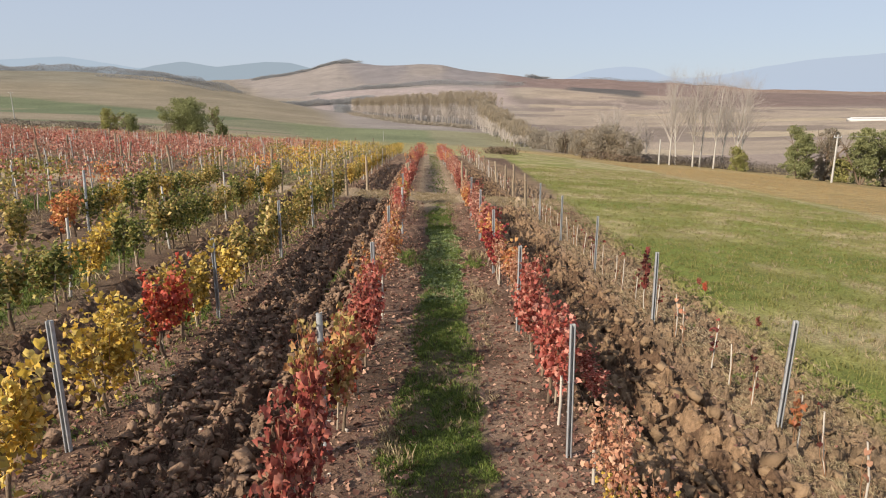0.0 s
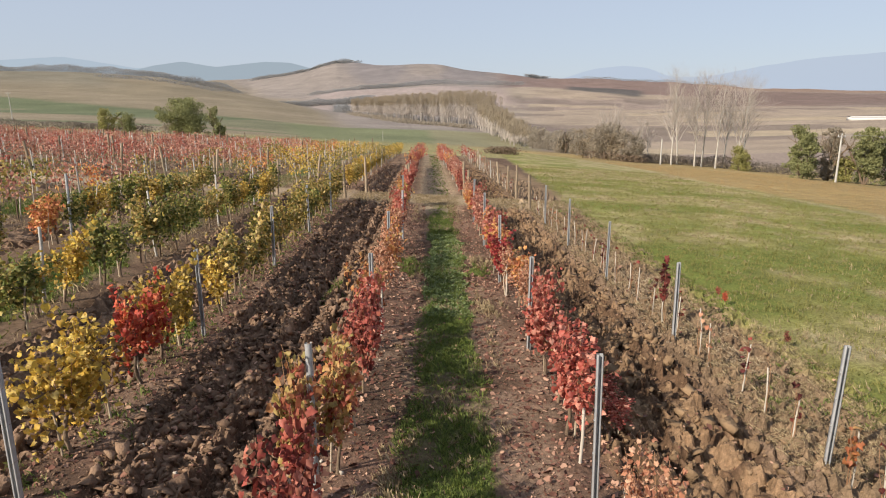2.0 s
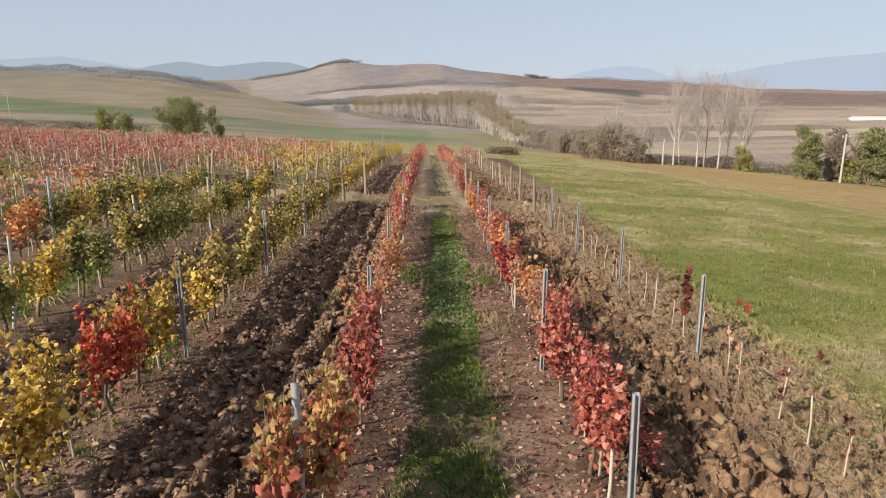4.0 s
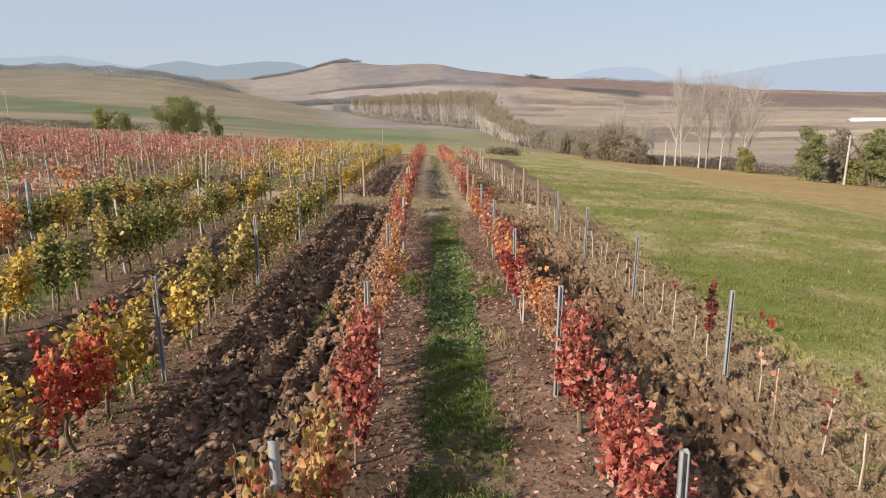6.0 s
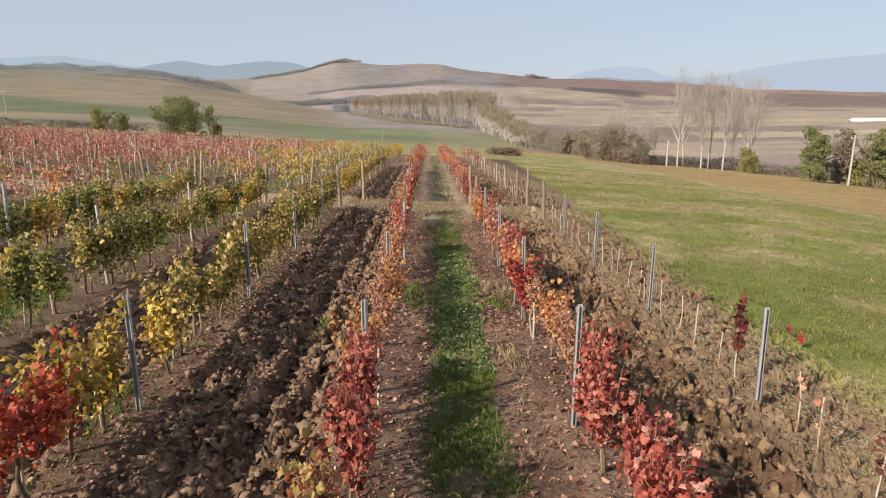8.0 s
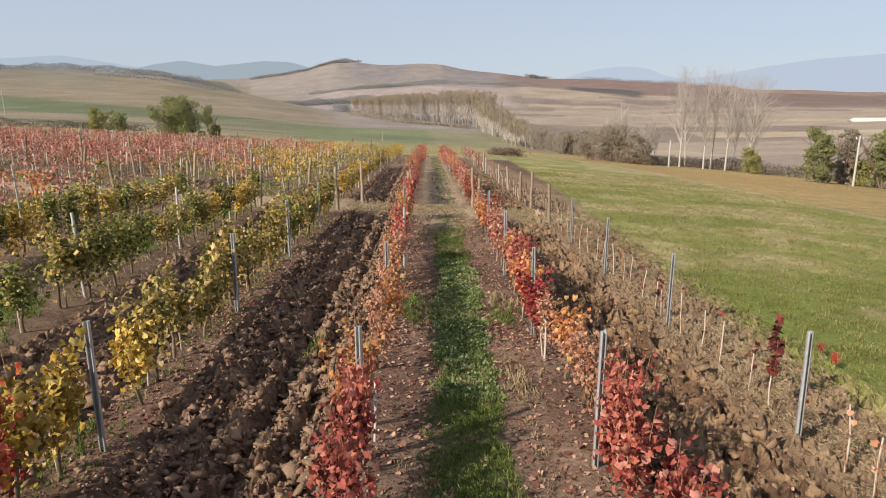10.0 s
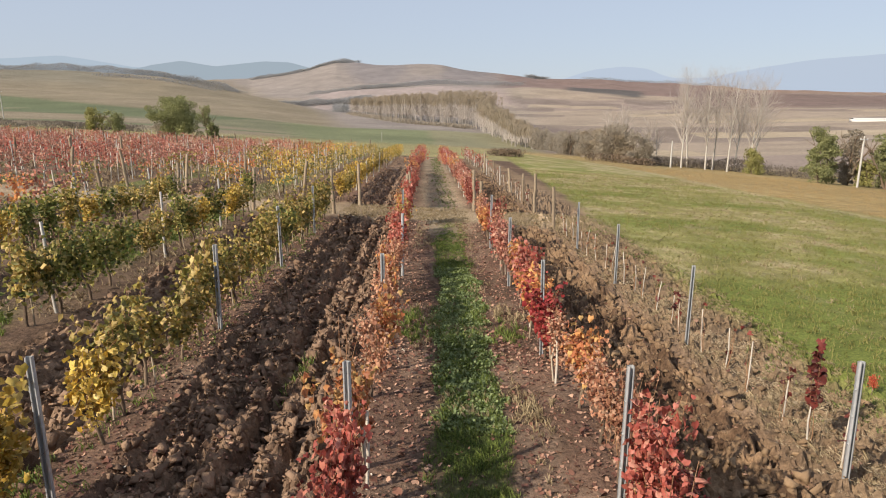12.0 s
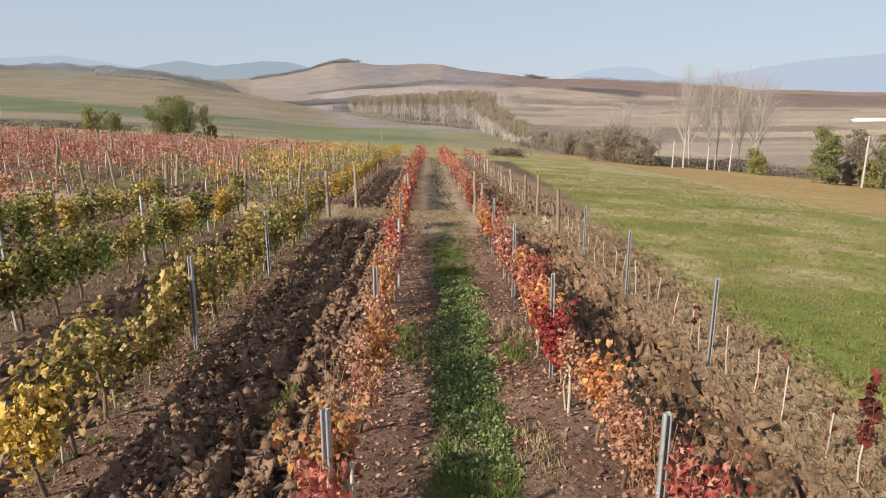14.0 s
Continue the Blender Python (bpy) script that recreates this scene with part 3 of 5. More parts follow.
for key, ys in posts.items():
    for y in ys:
        lean = -3.0 if (key, y) == ("r2", 7.75) else rng.normal(0, 0.5)
        if (key, y) == ("l2", 6.42):
            lean = 1.0
        stand(proto_post, ROWS[key] + (0.22 if (key, y) == ("r2", 7.75) else -0.16 if (key, y) == ("l2", 6.42) else 0), y, lean, rng.normal(0, 1.0), 180 + rng.normal(0, 14), {"r1": 1.0, "r2": 0.91 if y != 7.75 else 0.93, "l1": 0.96, "l2": 0.91}[key])
for x, y, tall in ((-1.44, 6.65, 1.02), (-1.12, 20.75, 0.93)):
    stand(proto_post, x, y, rng.normal(0, 0.6), 0, rng.normal(0, 8), tall)
for x, y, lx, ly in [(1.42, 29.6, 1, -3), (4.14, 29.35, 0, 2), (-1.2, 29.2, 0, -2), (-4.0, 29.9, -2, -4), (1.45, 33.0, -2, 3), (4.15, 33.9, 0, 3), (-1.2, 33.2, 2, 3),
                     (-3.35, 33.0, -4, 2), (-5.95, 34.3, -7, 3), (-8.3, 34.0, 0, 1), (-11.1, 34.6, 2, 5), (-13.8, 35.0, -5, 5), (-15.0, 32.6, -8, 2), (-19.4, 33.0, -5, 4), (-7.0, 30.0, 3, -3), (-9.8, 30.2, -5, -3), (-12.5, 30.0, 3, -4)]:
    stand(proto_wood, x, y, lx, ly, rng.uniform(0, 360), rng.uniform(0.88, 1.04))
LEFT_ROWS = [-6.95 - 2.75 * k for k in range(19)]
for k, x in enumerate(LEFT_ROWS):
    for y in np.arange(7.3 + 1.3 * (k % 3), 29, 4.7):
        if x > -0.75 * y - 3:
            stand(proto_white if rng.random() < 0.6 else proto_post, x + rng.normal(0, 0.06), y, rng.normal(0, 2), rng.normal(0, 2), rng.uniform(0, 90), rng.uniform(0.95, 1.1))
for x in list(ROWS.values()) + LEFT_ROWS:
    for y in np.arange(38.2 + rng.uniform(-0.6, 0.6), ROW_END, 4.7 if x > -10 else 5.4):
        if x > -0.75 * y - 3:
            stand(proto_white if rng.random() < 0.7 else proto_wood, x + rng.normal(0, 0.06), y, rng.normal(0, 2), rng.normal(0, 2), rng.uniform(0, 90), rng.uniform(0.9, 1.12) if x < -6 else rng.uniform(0.75, 0.95))
for ob in (proto_post, proto_wood, proto_white):
    ob.location = {"vineyard_post": (4.12, -1.4, -0.25), "wooden_post": (4.14, 59.2, -1.2), "concrete_post": (-1.25, 1.9, 0.17)}[ob.name]

# ---- trellis wires ----
for key, rx in ROWS.items():
    for a, b in ((2.0, HEAD_A - 0.6), (HEAD_B - 0.4, ROW_END)):
        root = new("trellis_wires")
        for z in (0.62, 0.98, 1.32):
            ys = np.arange(a, b, 1.5)
            pts = np.stack([ys * 0 + rx + 0.034, ys, land(ys * 0 + rx, ys) + z + 0.012 * np.cos(ys * 1.4)], -1)
            piece("wire", *tube(pts, [0.0012] * len(ys), 3), M_WIRE, root)
        tagged(root, "three thin steel wires strung between trellis posts", "wires", "row wires")

# ---- vines ----
LEAF_V = np.array([(0, 0.02, 0), (0.36, -0.12, 0.08), (0.52, 0.26, -0.10), (0.34, 0.66, 0.06), (0.03, 1.0, -0.20), (-0.37, 0.62, -0.05), (-0.50, 0.28, 0.10), (-0.33, -0.13, 0.03), (-0.01, 0.34, -0.14)])
LEAF_F = np.array([(8, i, (i + 1) % 8) for i in range(8)])
SIMPLE_V = np.array([(0, 0, 0), (0.45, 0.45, 0.08), (0, 1.0, 0), (-0.45, 0.45, 0.08)])
SIMPLE_F = np.array([(0, 1, 2), (0, 2, 3)])


def leaves_at(P, size, rng, tv=LEAF_V, tf=LEAF_F):
    n = len(P)
    R = turns(rng.uniform(0, 2 * math.pi, n), rng.normal(-1.9, 0.85, n), rng.normal(0, 0.8, n))
    S = np.stack([rng.uniform(0.75, 1.2, n)] * 2 + [rng.uniform(0.6, 3.4, n)], -1) * (size * rng.uniform(0.7, 1.3, n))[:, None]
    return scatter(tv, tf, P, S, R)


def shoots(rng, count, low, high, spread, width):
    """Canes rising from the arms: each a bent polyline."""
    out = []
    for k in range(count):
        y0 = rng.uniform(-spread, spread)
        x0 = rng.normal(0, 0.04)
        top = rng.uniform(low + 0.45 * (high - low), high)
        dy, dx = rng.normal(0, 0.16), rng.normal(0, width)
        zs = np.linspace(0, 1, 6)
        droop = rng.uniform(0, 0.25) * (zs ** 3)
        out.append(np.stack([x0 + dx * zs ** 1.3, y0 + dy * zs, low + (top - low) * zs - droop], -1))
    return out


def vine(kind, seed, leaves=230, low=0.55, high=1.38, spread=0.5, width=0.16, hang=0.3, size=0.115, bare=0.0):
    rng = np.random.default_rng(seed)
    root = new("grape_vine")
    zs = np.linspace(-0.1, low + 0.05, 7)
    pts = np.stack([np.cumsum(rng.normal(0, 0.014, 7)), np.cumsum(rng.normal(0, 0.02, 7)), zs], -1)
    V1, F1 = tube(pts, np.linspace(0.026, 0.017, 7) * rng.uniform(0.85, 1.2, 7), 6)
    ends = [tube([pts[-1], pts[-1] + (0, s * 0.2, 0.06), pts[-1] + (0, s * spread, 0.05 + rng.normal(0, 0.03))], [0.016, 0.012, 0.008], 5) for s in (-1, 1)]
    piece("trunk", *merge([(V1, F1)] + ends), M_BARK, root, "gnarled brown vine trunk", True)
    canes = shoots(rng, 12, low, high, spread, width)
    for c in canes[:12 if kind in ("tan", "red") else 7]:
        piece("cane", *tube(c, np.linspace(0.006, 0.0025, 6), 4), M_CANE, root)
    P = []
    for k in range(int(leaves * (1 - bare))):
        c = canes[rng.integers(len(canes))]
        f = rng.random() * 4.999
        i = int(f)
        q = c[i] * (1 - f + i) + c[i + 1] * (f - i)
        P.append(q + rng.normal(0, 1, 3) * (0.06, 0.08, 0.07) - (0, 0, rng.random() ** 2 * hang))
    foliage = piece("foliage", *leaves_at(np.array(P), size, rng), LEAF[kind], root)
    if rng.random() < 0.8:
        h = rng.uniform(0.6, 0.95)
        sx, sy = rng.normal(0.05, 0.02), rng.normal(0, 0.06)
        V, F = tube([(sx, sy, -0.15), (sx + rng.normal(0, 0.02), sy, h * 0.5), (sx + rng.normal(0, 0.03), sy + rng.normal(0, 0.02), h)], [0.014, 0.014, 0.012], 5)
        piece("stake", V, F, M_STAKE, root, "pale split wooden stake")
    return tagged(root, VINE_LABEL[kind], "grapevine", "grapevines")


VINE_LABEL = {
    "red": "grapevine with dense bright red autumn leaves on trellis wires",
    "scarlet": "grapevine with glowing scarlet leaves among golden vines",
    "crimson": "grapevine with deep crimson autumn leaves on trellis wires",
    "dark": "grapevine with dark wine-red withering leaves on trellis wires",
    "orange": "grapevine with orange and yellow autumn leaves on trellis wires",
    "gold": "grapevine with golden yellow autumn leaves on trellis wires",
    "olive": "grapevine with olive green and yellowing leaves on trellis wires",
    "green": "grapevine with green and yellowing leaves on trellis wires",
    "mixed": "grapevine with mixed red, gold and green leaves on trellis wires",
    "rust": "grapevine with rusty red withering leaves on trellis wires",
    "tan": "nearly bare grapevine with dry tan leaves and canes",
}
protos = {}
for kind in LEAF:
    protos[kind] = []
    for k in range(4):
        opts = dict(leaves=(520, 370, 580, 440)[k], low=0.62, high=(1.46, 1.34, 1.54, 1.40)[k], spread=0.42, width=0.13, hang=0.20, size=0.067)
        if kind in ("gold", "olive", "green"):
            opts = dict(leaves=(500, 350, 540, 420)[k], low=0.70, high=(1.64, 1.46, 1.72, 1.56)[k], spread=(0.42, 0.30, 0.45, 0.36)[k], width=0.15, hang=(0.46, 0.36, 0.54, 0.40)[k], size=0.070)
        if kind == "tan":
            opts = dict(leaves=620, low=0.56, high=1.36, bare=0.1, width=0.10, hang=0.22, size=0.044)
        protos[kind].append(vine(kind, 100 + 10 * k + len(protos), **opts))


def kind_at(row, y, rng):
    pick = lambda *names: names[rng.integers(len(names))]
    if y > HEAD_A:
        return {"l2": pick("olive", "gold", "gold", "olive"), "r2": "dark"}.get(row, pick("red", "rust", "orange", "dark") if y > 38 else pick("red", "orange", "rust"))
    if row == "r1":
        for lim, names in ((6.4, ("tan",)), (10.9, ("red",)), (11.9, ("rust", "red")), (13.8, ("tan",)), (15.6, ("orange", "tan")), (16.5, ("crimson",)), (19, ("orange", "tan", "red")), (40, ("rust", "orange", "red", "tan"))):
            if y < lim:
                return pick(*names)
    if row == "l1":
        for lim, names in ((5.6, ("dark", "dark", "red")), (8.4, ("mixed", "mixed", "orange")), (11.9, ("dark", "dark", "red")), (13.2, ("mixed", "orange")), (17.0, ("tan", "orange")), (23, ("red", "orange", "tan")), (28, ("mixed", "orange", "tan")), (40, ("red",))):
            if y < lim:
                return pick(*names)
    if row == "l2":
        if 8.7 < y < 9.75:
            return "scarlet"
        return "gold" if y < 10.8 else pick("gold", "gold", "olive", "olive") if y < 14 else pick("olive", "olive", "gold", "olive", "green")
    if row == "l3":
        return pick("green", "olive", "gold", "olive", "green") if y < 22 else pick("olive", "olive", "gold", "green", "orange")
    return pick("green", "olive", "green", "olive", "orange", "olive", "gold")


def plant(x, y, kind, rng, wide=1.0, tall=1.0, lean=0.0):
    p = protos[kind][rng.integers(4)]
    m = pose(x + rng.normal(0, 0.04), y, hgt(x, y) + 0.01, rng.normal(0, 2), lean + rng.normal(0, 3), 180 * rng.integers(2) + rng.normal(0, 5))
    return copy_thing(p, m @ Matrix.Diagonal((wide * rng.uniform(0.9, 1.15), rng.uniform(0.9, 1.1), tall * rng.uniform(0.84, 1.10), 1)))


rng = np.random.default_rng(8)
for row in ("l1", "l2", "r1"):
    for a, b in ((3.6, HEAD_A - 0.9), (HEAD_B, 58)):
        for y in np.arange(a, b, 0.93):
            if (row == "r1" and 6.3 < y < 7.9) or (row == "l2" and 6.0 < y < 6.9) or (row == "l1" and y > 9 and rng.random() < 0.12):
                continue
            if row == "l2" and 10.8 < y < 12.3:   # the vines stand off the post
                y += -0.38 if y < 11.5 else 0.22
            near = {"l1": -0.12 if y < 8 else 0.0, "l2": -0.17, "r1": 0.14 if y < 14 else 0.05}[row]
            tall = {"l1": 1.24 if y < 9 else 1.1, "l2": 1.08 if 8.7 < y < 9.75 else 1.03, "r1": 1.06}[row]
            plant(ROWS[row] + near, y + rng.normal(0, 0.06), kind_at(row, y, rng), rng, {"l1": 0.9, "l2": 0.95, "r1": 1.0}[row], tall, 5.0 if row == "r1" and y < 14 else 0.0)
for gx, gy, gk in ((1.95, 11.6, "dark"), (2.15, 10.9, "crimson"), (1.95, 10.2, "dark"), (2.0, 8.5, "red"), (1.9, 12.4, "dark"), (2.05, 9.3, "red")):
    low = plant(gx, gy, gk, rng)
    low.scale = (0.7, 0.45, 0.34)
for gx, gy, gk in ((6.35, 14.85, "scarlet"), (6.4, 15.4, "dark"), (6.2, 12.1, "dark")):   # strays at the meadow's edge
    low = plant(gx, gy, gk, rng)
    low.scale = (0.22, 0.14, 0.24)
for gx, gy in ((1.55, 5.55), (1.6, 4.8), (1.5, 10.95)):
    low = plant(gx, gy, "gold", rng)
    low.scale = (0.6, 0.5, 0.5)
for row, x in (("l3", LEFT_ROWS[0]), ("l4", LEFT_ROWS[1])):
    for y in np.arange(7.0, HEAD_A - 0.6, 0.97):
        if rng.random() < 0.93:
            plant(x, y + rng.normal(0, 0.1), kind_at(row, y, rng), rng, 1.05)
for k, kind in enumerate(protos):
    for j, ob in enumerate(protos[kind]):
        x, y = (-1.25, 1.35, -4.0, -6.95)[j], 2.7 - 0.95 * k
        ob.location = (x, y, hgt(x, y) + 0.01)


def young_vine(seed, leafy, kind="dark", top=0.9):
    """A thin stake with a few canes; leafy: leaves in a column round the canes above the stake's middle."""
    rng = np.random.default_rng(seed)
    root = new("young_vine")
    h = rng.uniform(0.6, 0.84)
    V, F = tube([(0, 0, -0.15), (rng.normal(0, 0.012), rng.normal(0, 0.012), h * 0.5), (rng.normal(0, 0.02), rng.normal(0, 0.02), h)], [0.0125, 0.012, 0.0095], 6)
    piece("stake", V, F, M_PALE_STAKE, root, "thin pale split wooden stake")
    canes = [np.stack([np.cumsum(rng.normal(0, 0.016, 7)) + 0.015, np.cumsum(rng.normal(0, 0.016, 7)), np.linspace(-0.05, top * rng.uniform(0.6, 1.0), 7)], -1) for _ in range(3)]
    for q in canes:
        piece("cane", *tube(q, np.linspace(0.006, 0.0025, 7), 4), M_CANE, root)
    P = []
    for _ in range(leafy):
        f = rng.uniform(3.0, 5.99)
        q, i = canes[rng.integers(3)], int(f)
        P.append(q[i] + (q[i + 1] - q[i]) * (f - i) + rng.normal(0, 0.028, 3))
    if leafy:
        piece("foliage", *leaves_at(np.array(P), 0.075, rng), LEAF[kind] if kind != "dark" else LEAF_WITHERED, root, "withered leaves" if kind == "tan" else "withered dark red leaves")
    return tagged(root, "nearly leafless young vine tied to a thin wooden stake" if leafy < 20 else "young vine with a column of withered leaves on a stake", "grapevine", "young vines")


young = [young_vine(s, n, c) for s, n, c in ((1, 0, "dark"), (2, 3, "dark"), (4, 5, "tan"), (3, 0, "dark"), (5, 2, "dark"), (7, 9, "dark"))]
leafy_young = [young_vine(11, 85, "dark", 1.42), young_vine(12, 11, "dark", 1.0), young_vine(13, 22, "orange", 1.0)]
LEAFY = {13.06: 0, 13.67: 1, 8.35: 1, 7.2: 2, 17.4: 1}
for y, k in LEAFY.items():
    copy_thing(leafy_young[k], pose(4.27, y, hgt(4.27, y) + 0.02, rng.normal(0, 2), rng.normal(0, 2), rng.uniform(0, 360)))
for y in np.arange(4.2, 29, 0.81):
    if min(abs(y - v) for v in LEAFY) > 0.4:
        copy_thing(young[rng.integers(6)], pose(4.28 + rng.normal(0, 0.06), y + rng.normal(0, 0.08), hgt(4.2, y) + 0.02, rng.normal(0, 3), rng.normal(0, 3), rng.uniform(0, 360)))
for y in np.arange(34.5, 58, 0.9):
    copy_thing(young[rng.integers(6)], pose(4.18 + rng.normal(0, 0.06), y, hgt(4.2, y) + 0.02, rng.normal(0, 3), rng.normal(0, 3), rng.uniform(0, 360)))
for k, ob in enumerate(young + leafy_young):
    ob.location = (4.2, 3.4 - 0.85 * k, hgt(4.2, 3.4 - 0.85 * k) + 0.02)


def bare_shoot(x, y, height, seed):
    """A tall leafless sucker beside the row."""
    rng = np.random.default_rng(seed)
    root = new("bare_shoot")
    for k in range(3):
        n = 8
        dx, dy = rng.normal(0, 0.10), rng.normal(0, 0.10)
        zs = np.linspace(-0.08, height * rng.uniform(0.7, 1.0), n)
        pts = np.stack([np.cumsum(rng.normal(dx / n, 0.012, n)), np.cumsum(rng.normal(dy / n, 0.012, n)), zs], -1)
        piece("cane", *tube(pts, np.linspace(0.008, 0.003, n), 4), M_CANE, root)
    root.location = (x, y, hgt(x, y))
    return tagged(root, "thin leafless reddish shoot rising beside the row", "vine shoot", "bare shoots")


def bare_stake(x, y, height, lean):
    root = new("wooden_stake")
    piece("shaft", *tube([(0, 0, -0.15), (0.012, 0, height * 0.5), (0, 0.01, height)], [0.019, 0.019, 0.017], 7), M_PALE_STAKE, root)
    piece("wire_tie", *tube([(0.02 * math.cos(a), 0.02 * math.sin(a), height * 0.9) for a in np.linspace(0, 6.2, 9)], [0.0025] * 9, 3), M_WIRE, root, "thin wire tied round the stake")
    root.matrix_world = pose(x, y, hgt(x, y), 0, lean, 30)
    return tagged(root, "pale cut wooden stake standing alone in the row", "stake", "bare stakes")


for sx, sy, sh, sl in ((1.38, 7.6, 0.72, 3), (1.5, 6.25, 0.6, -2), (-1.15, 11.6, 0.9, 2), (-1.2, 12.0, 0.85, -3), (1.36, 14.6, 0.7, 1), (1.38, 17.2, 0.75, -2)):
    bare_stake(sx, sy, sh, sl)
for k, (sx, sy, sh) in enumerate(((-1.7, 14.4, 1.05), (-1.75, 12.6, 0.8), (1.7, 12.9, 0.9), (1.65, 12.2, 1.1), (2.2, 13.9, 0.9), (1.75, 9.6, 0.8), (-1.65, 5.9, 0.9))):
    bare_shoot(sx, sy, sh, 700 + k)


def far_row(x, y0, y1, kinds, seed, density=120):
    """A row on the slope: stakes, trunks and foliage of vines too many to count."""
    rng = np.random.default_rng(seed)
    ys = np.arange(y0, y1, 0.95)
    ys = ys[rng.random(len(ys)) < 0.9] + 0
    if len(ys) < 2:
        return
    xs = x + rng.normal(0, 0.06, len(ys))
    zs = land(xs, ys)
    root = new("vine_row")
    sv, sf = tube([(0, 0, -0.1), (0, 0, 0.5), (0.01, 0.01, 1.0)], [0.021, 0.021, 0.018], 4)
    n = len(ys)
    piece("stakes", *scatter(sv, sf, np.stack([xs + 0.05, ys + 0.04, zs], -1), np.stack([np.ones(n), np.ones(n), rng.uniform(0.75, 1.5, n)], -1), turns(rng.uniform(0, 6, n), rng.normal(0, 0.06, n), rng.normal(0, 0.06, n))), M_PALE_STAKE, root)
    piece("trunks", *scatter(sv, sf, np.stack([xs, ys, zs], -1), np.stack([np.ones(n) * 1.2, np.ones(n) * 1.2, rng.uniform(0.55, 0.8, n)], -1), turns(rng.uniform(0, 6, n), rng.normal(0, 0.1, n), rng.normal(0, 0.1, n))), M_BARK, root)
    which = rng.integers(0, len(kinds), n)
    for k, kind in enumerate(kinds):
        idx = np.where(which == k)[0]
        if len(idx) == 0:
            continue
        cnt = (density * rng.uniform(0.4, 1.3, len(idx))).astype(int)
        rep = np.repeat(idx, cnt)
        m = len(rep)
        top = 0.62 + rng.normal(0, 0.14, n)[rep] + rng.uniform(0, 1, m) * 0.8
        P = np.stack([xs[rep] + rng.normal(0, 0.27, m), ys[rep] + rng.normal(0, 0.24, m), zs[rep] + top], -1)
        piece("foliage", *leaves_at(P, 0.11, rng, SIMPLE_V, SIMPLE_F), LEAF[kind], root)
    return tagged(root, "distant trellised row of autumn vines with pale stakes", "vine row", "vine rows on the slope", "stuff")


for k, x in enumerate(LEFT_ROWS):
    if k >= 2:
        far_row(x, max(8.0, -x * 1.25 - 2), HEAD_A - 0.5, ("rust", "red", "rust", "dark") if k > 3 else ("olive", "green", "orange", "rust"), 300 + k)
    kinds = {0: ("gold", "olive", "olive"), 1: ("olive", "orange", "gold"), 2: ("rust", "orange", "olive")}.get(k, ("rust", "rust", "tan", "rust", "red"))
    far_row(x, max(HEAD_B + 0.6, -x * 1.3), ROW_END, kinds, 400 + k, 88)


# ---- clods, stones, litter ----
def lump(seed):
    """An angular, broken shard of earth."""
    r = random.Random(seed)
    V = np.array([(x * r.uniform(0.45, 1.15), y * r.uniform(0.45, 1.15), z * r.uniform(0.4, 1.1)) for x in (-0.5, 0.5) for y in (-0.5, 0.5) for z in (-0.45, 0.45)])
    V += np.array([[r.uniform(-0.16, 0.16) for _ in range(3)] for _ in range(8)])
    return V, np.array([(0, 1, 3), (0, 3, 2), (4, 6, 7), (4, 7, 5), (0, 4, 5), (0, 5, 1), (2, 3, 7), (2, 7, 6), (0, 2, 6), (0, 6, 4), (1, 5, 7), (1, 7, 3)])


def crumb(seed):
    """A small five-cornered crumb of earth."""
    r = random.Random(seed)
    V = np.array([(0.5, 0.1, -0.3), (-0.3, 0.45, -0.3), (-0.25, -0.5, -0.3), (0.1, 0.05, 0.45), (0.0, 0.0, -0.5)])
    V += np.array([[r.uniform(-0.14, 0.14) for _ in range(3)] for _ in range(5)])
    return V, np.array([(0, 1, 3), (1, 2, 3), (2, 0, 3), (1, 0, 4), (2, 1, 4), (0, 2, 4)])


def clod(seed):
    """An angular clod with many facets, flatter below."""
    r = np.random.default_rng(seed)
    d = r.normal(0, 1, (11, 3))
    d /= np.linalg.norm(d, axis=1)[:, None]
    d *= r.uniform(0.34, 0.60, 11)[:, None]
    d[:, 2] = np.maximum(d[:, 2], -0.25)
    bm = bmesh.new()
    for q in d:
        bm.verts.new(q)
    bmesh.ops.convex_hull(bm, input=bm.verts)
    loose = [v for v in bm.verts if not v.link_faces]
    bmesh.ops.delete(bm, geom=loose, context="VERTS")
    bmesh.ops.triangulate(bm, faces=bm.faces)
    bm.verts.index_update()
    V, F = np.array([v.co[:] for v in bm.verts]), np.array([[v.index for v in f.verts] for f in bm.faces])
    bm.free()
    return V, F


def surface(x, y):
    return land(x, y) + relief(x, y)


def strew(name, n, region, size, mat, label, category, seed, shape=None, sink=0.25, flat=1.0, tilt=0.9, near=True):
    """Many small lumps or leaves over a stretch (x0, x1, y0, y1), denser towards y0."""
    rng = np.random.default_rng(seed)
    x0, x1, y0, y1 = region
    x = rng.uniform(x0, x1, n)
    y = y0 + (y1 - y0) * (rng.random(n) ** 1.5 if near else rng.random(n))
    out = (y < HEAD_A - 0.5) | (y > HEAD_B)
    x, y = x[out], y[out]
    n = len(x)
    sz = size[0] + (size[1] - size[0]) * rng.random(n) ** 3.5
    z = surface(x, y) + sz * (0.5 - sink) * flat
    S = np.stack([sz * rng.uniform(0.6, 1.6, n), sz * rng.uniform(0.6, 1.3, n), sz * flat * rng.uniform(0.5, 1.1, n)], -1)
    V, F = scatter(*(shape or (crumb(seed) if name == "soil_crumbs" else lump(seed))), np.stack([x, y, z], -1), S, turns(rng.uniform(0, 6.3, n), rng.normal(0, tilt, n), rng.normal(0, tilt, n)))
    return tagged(piece(name, V, F, mat), label, category, kind="stuff")


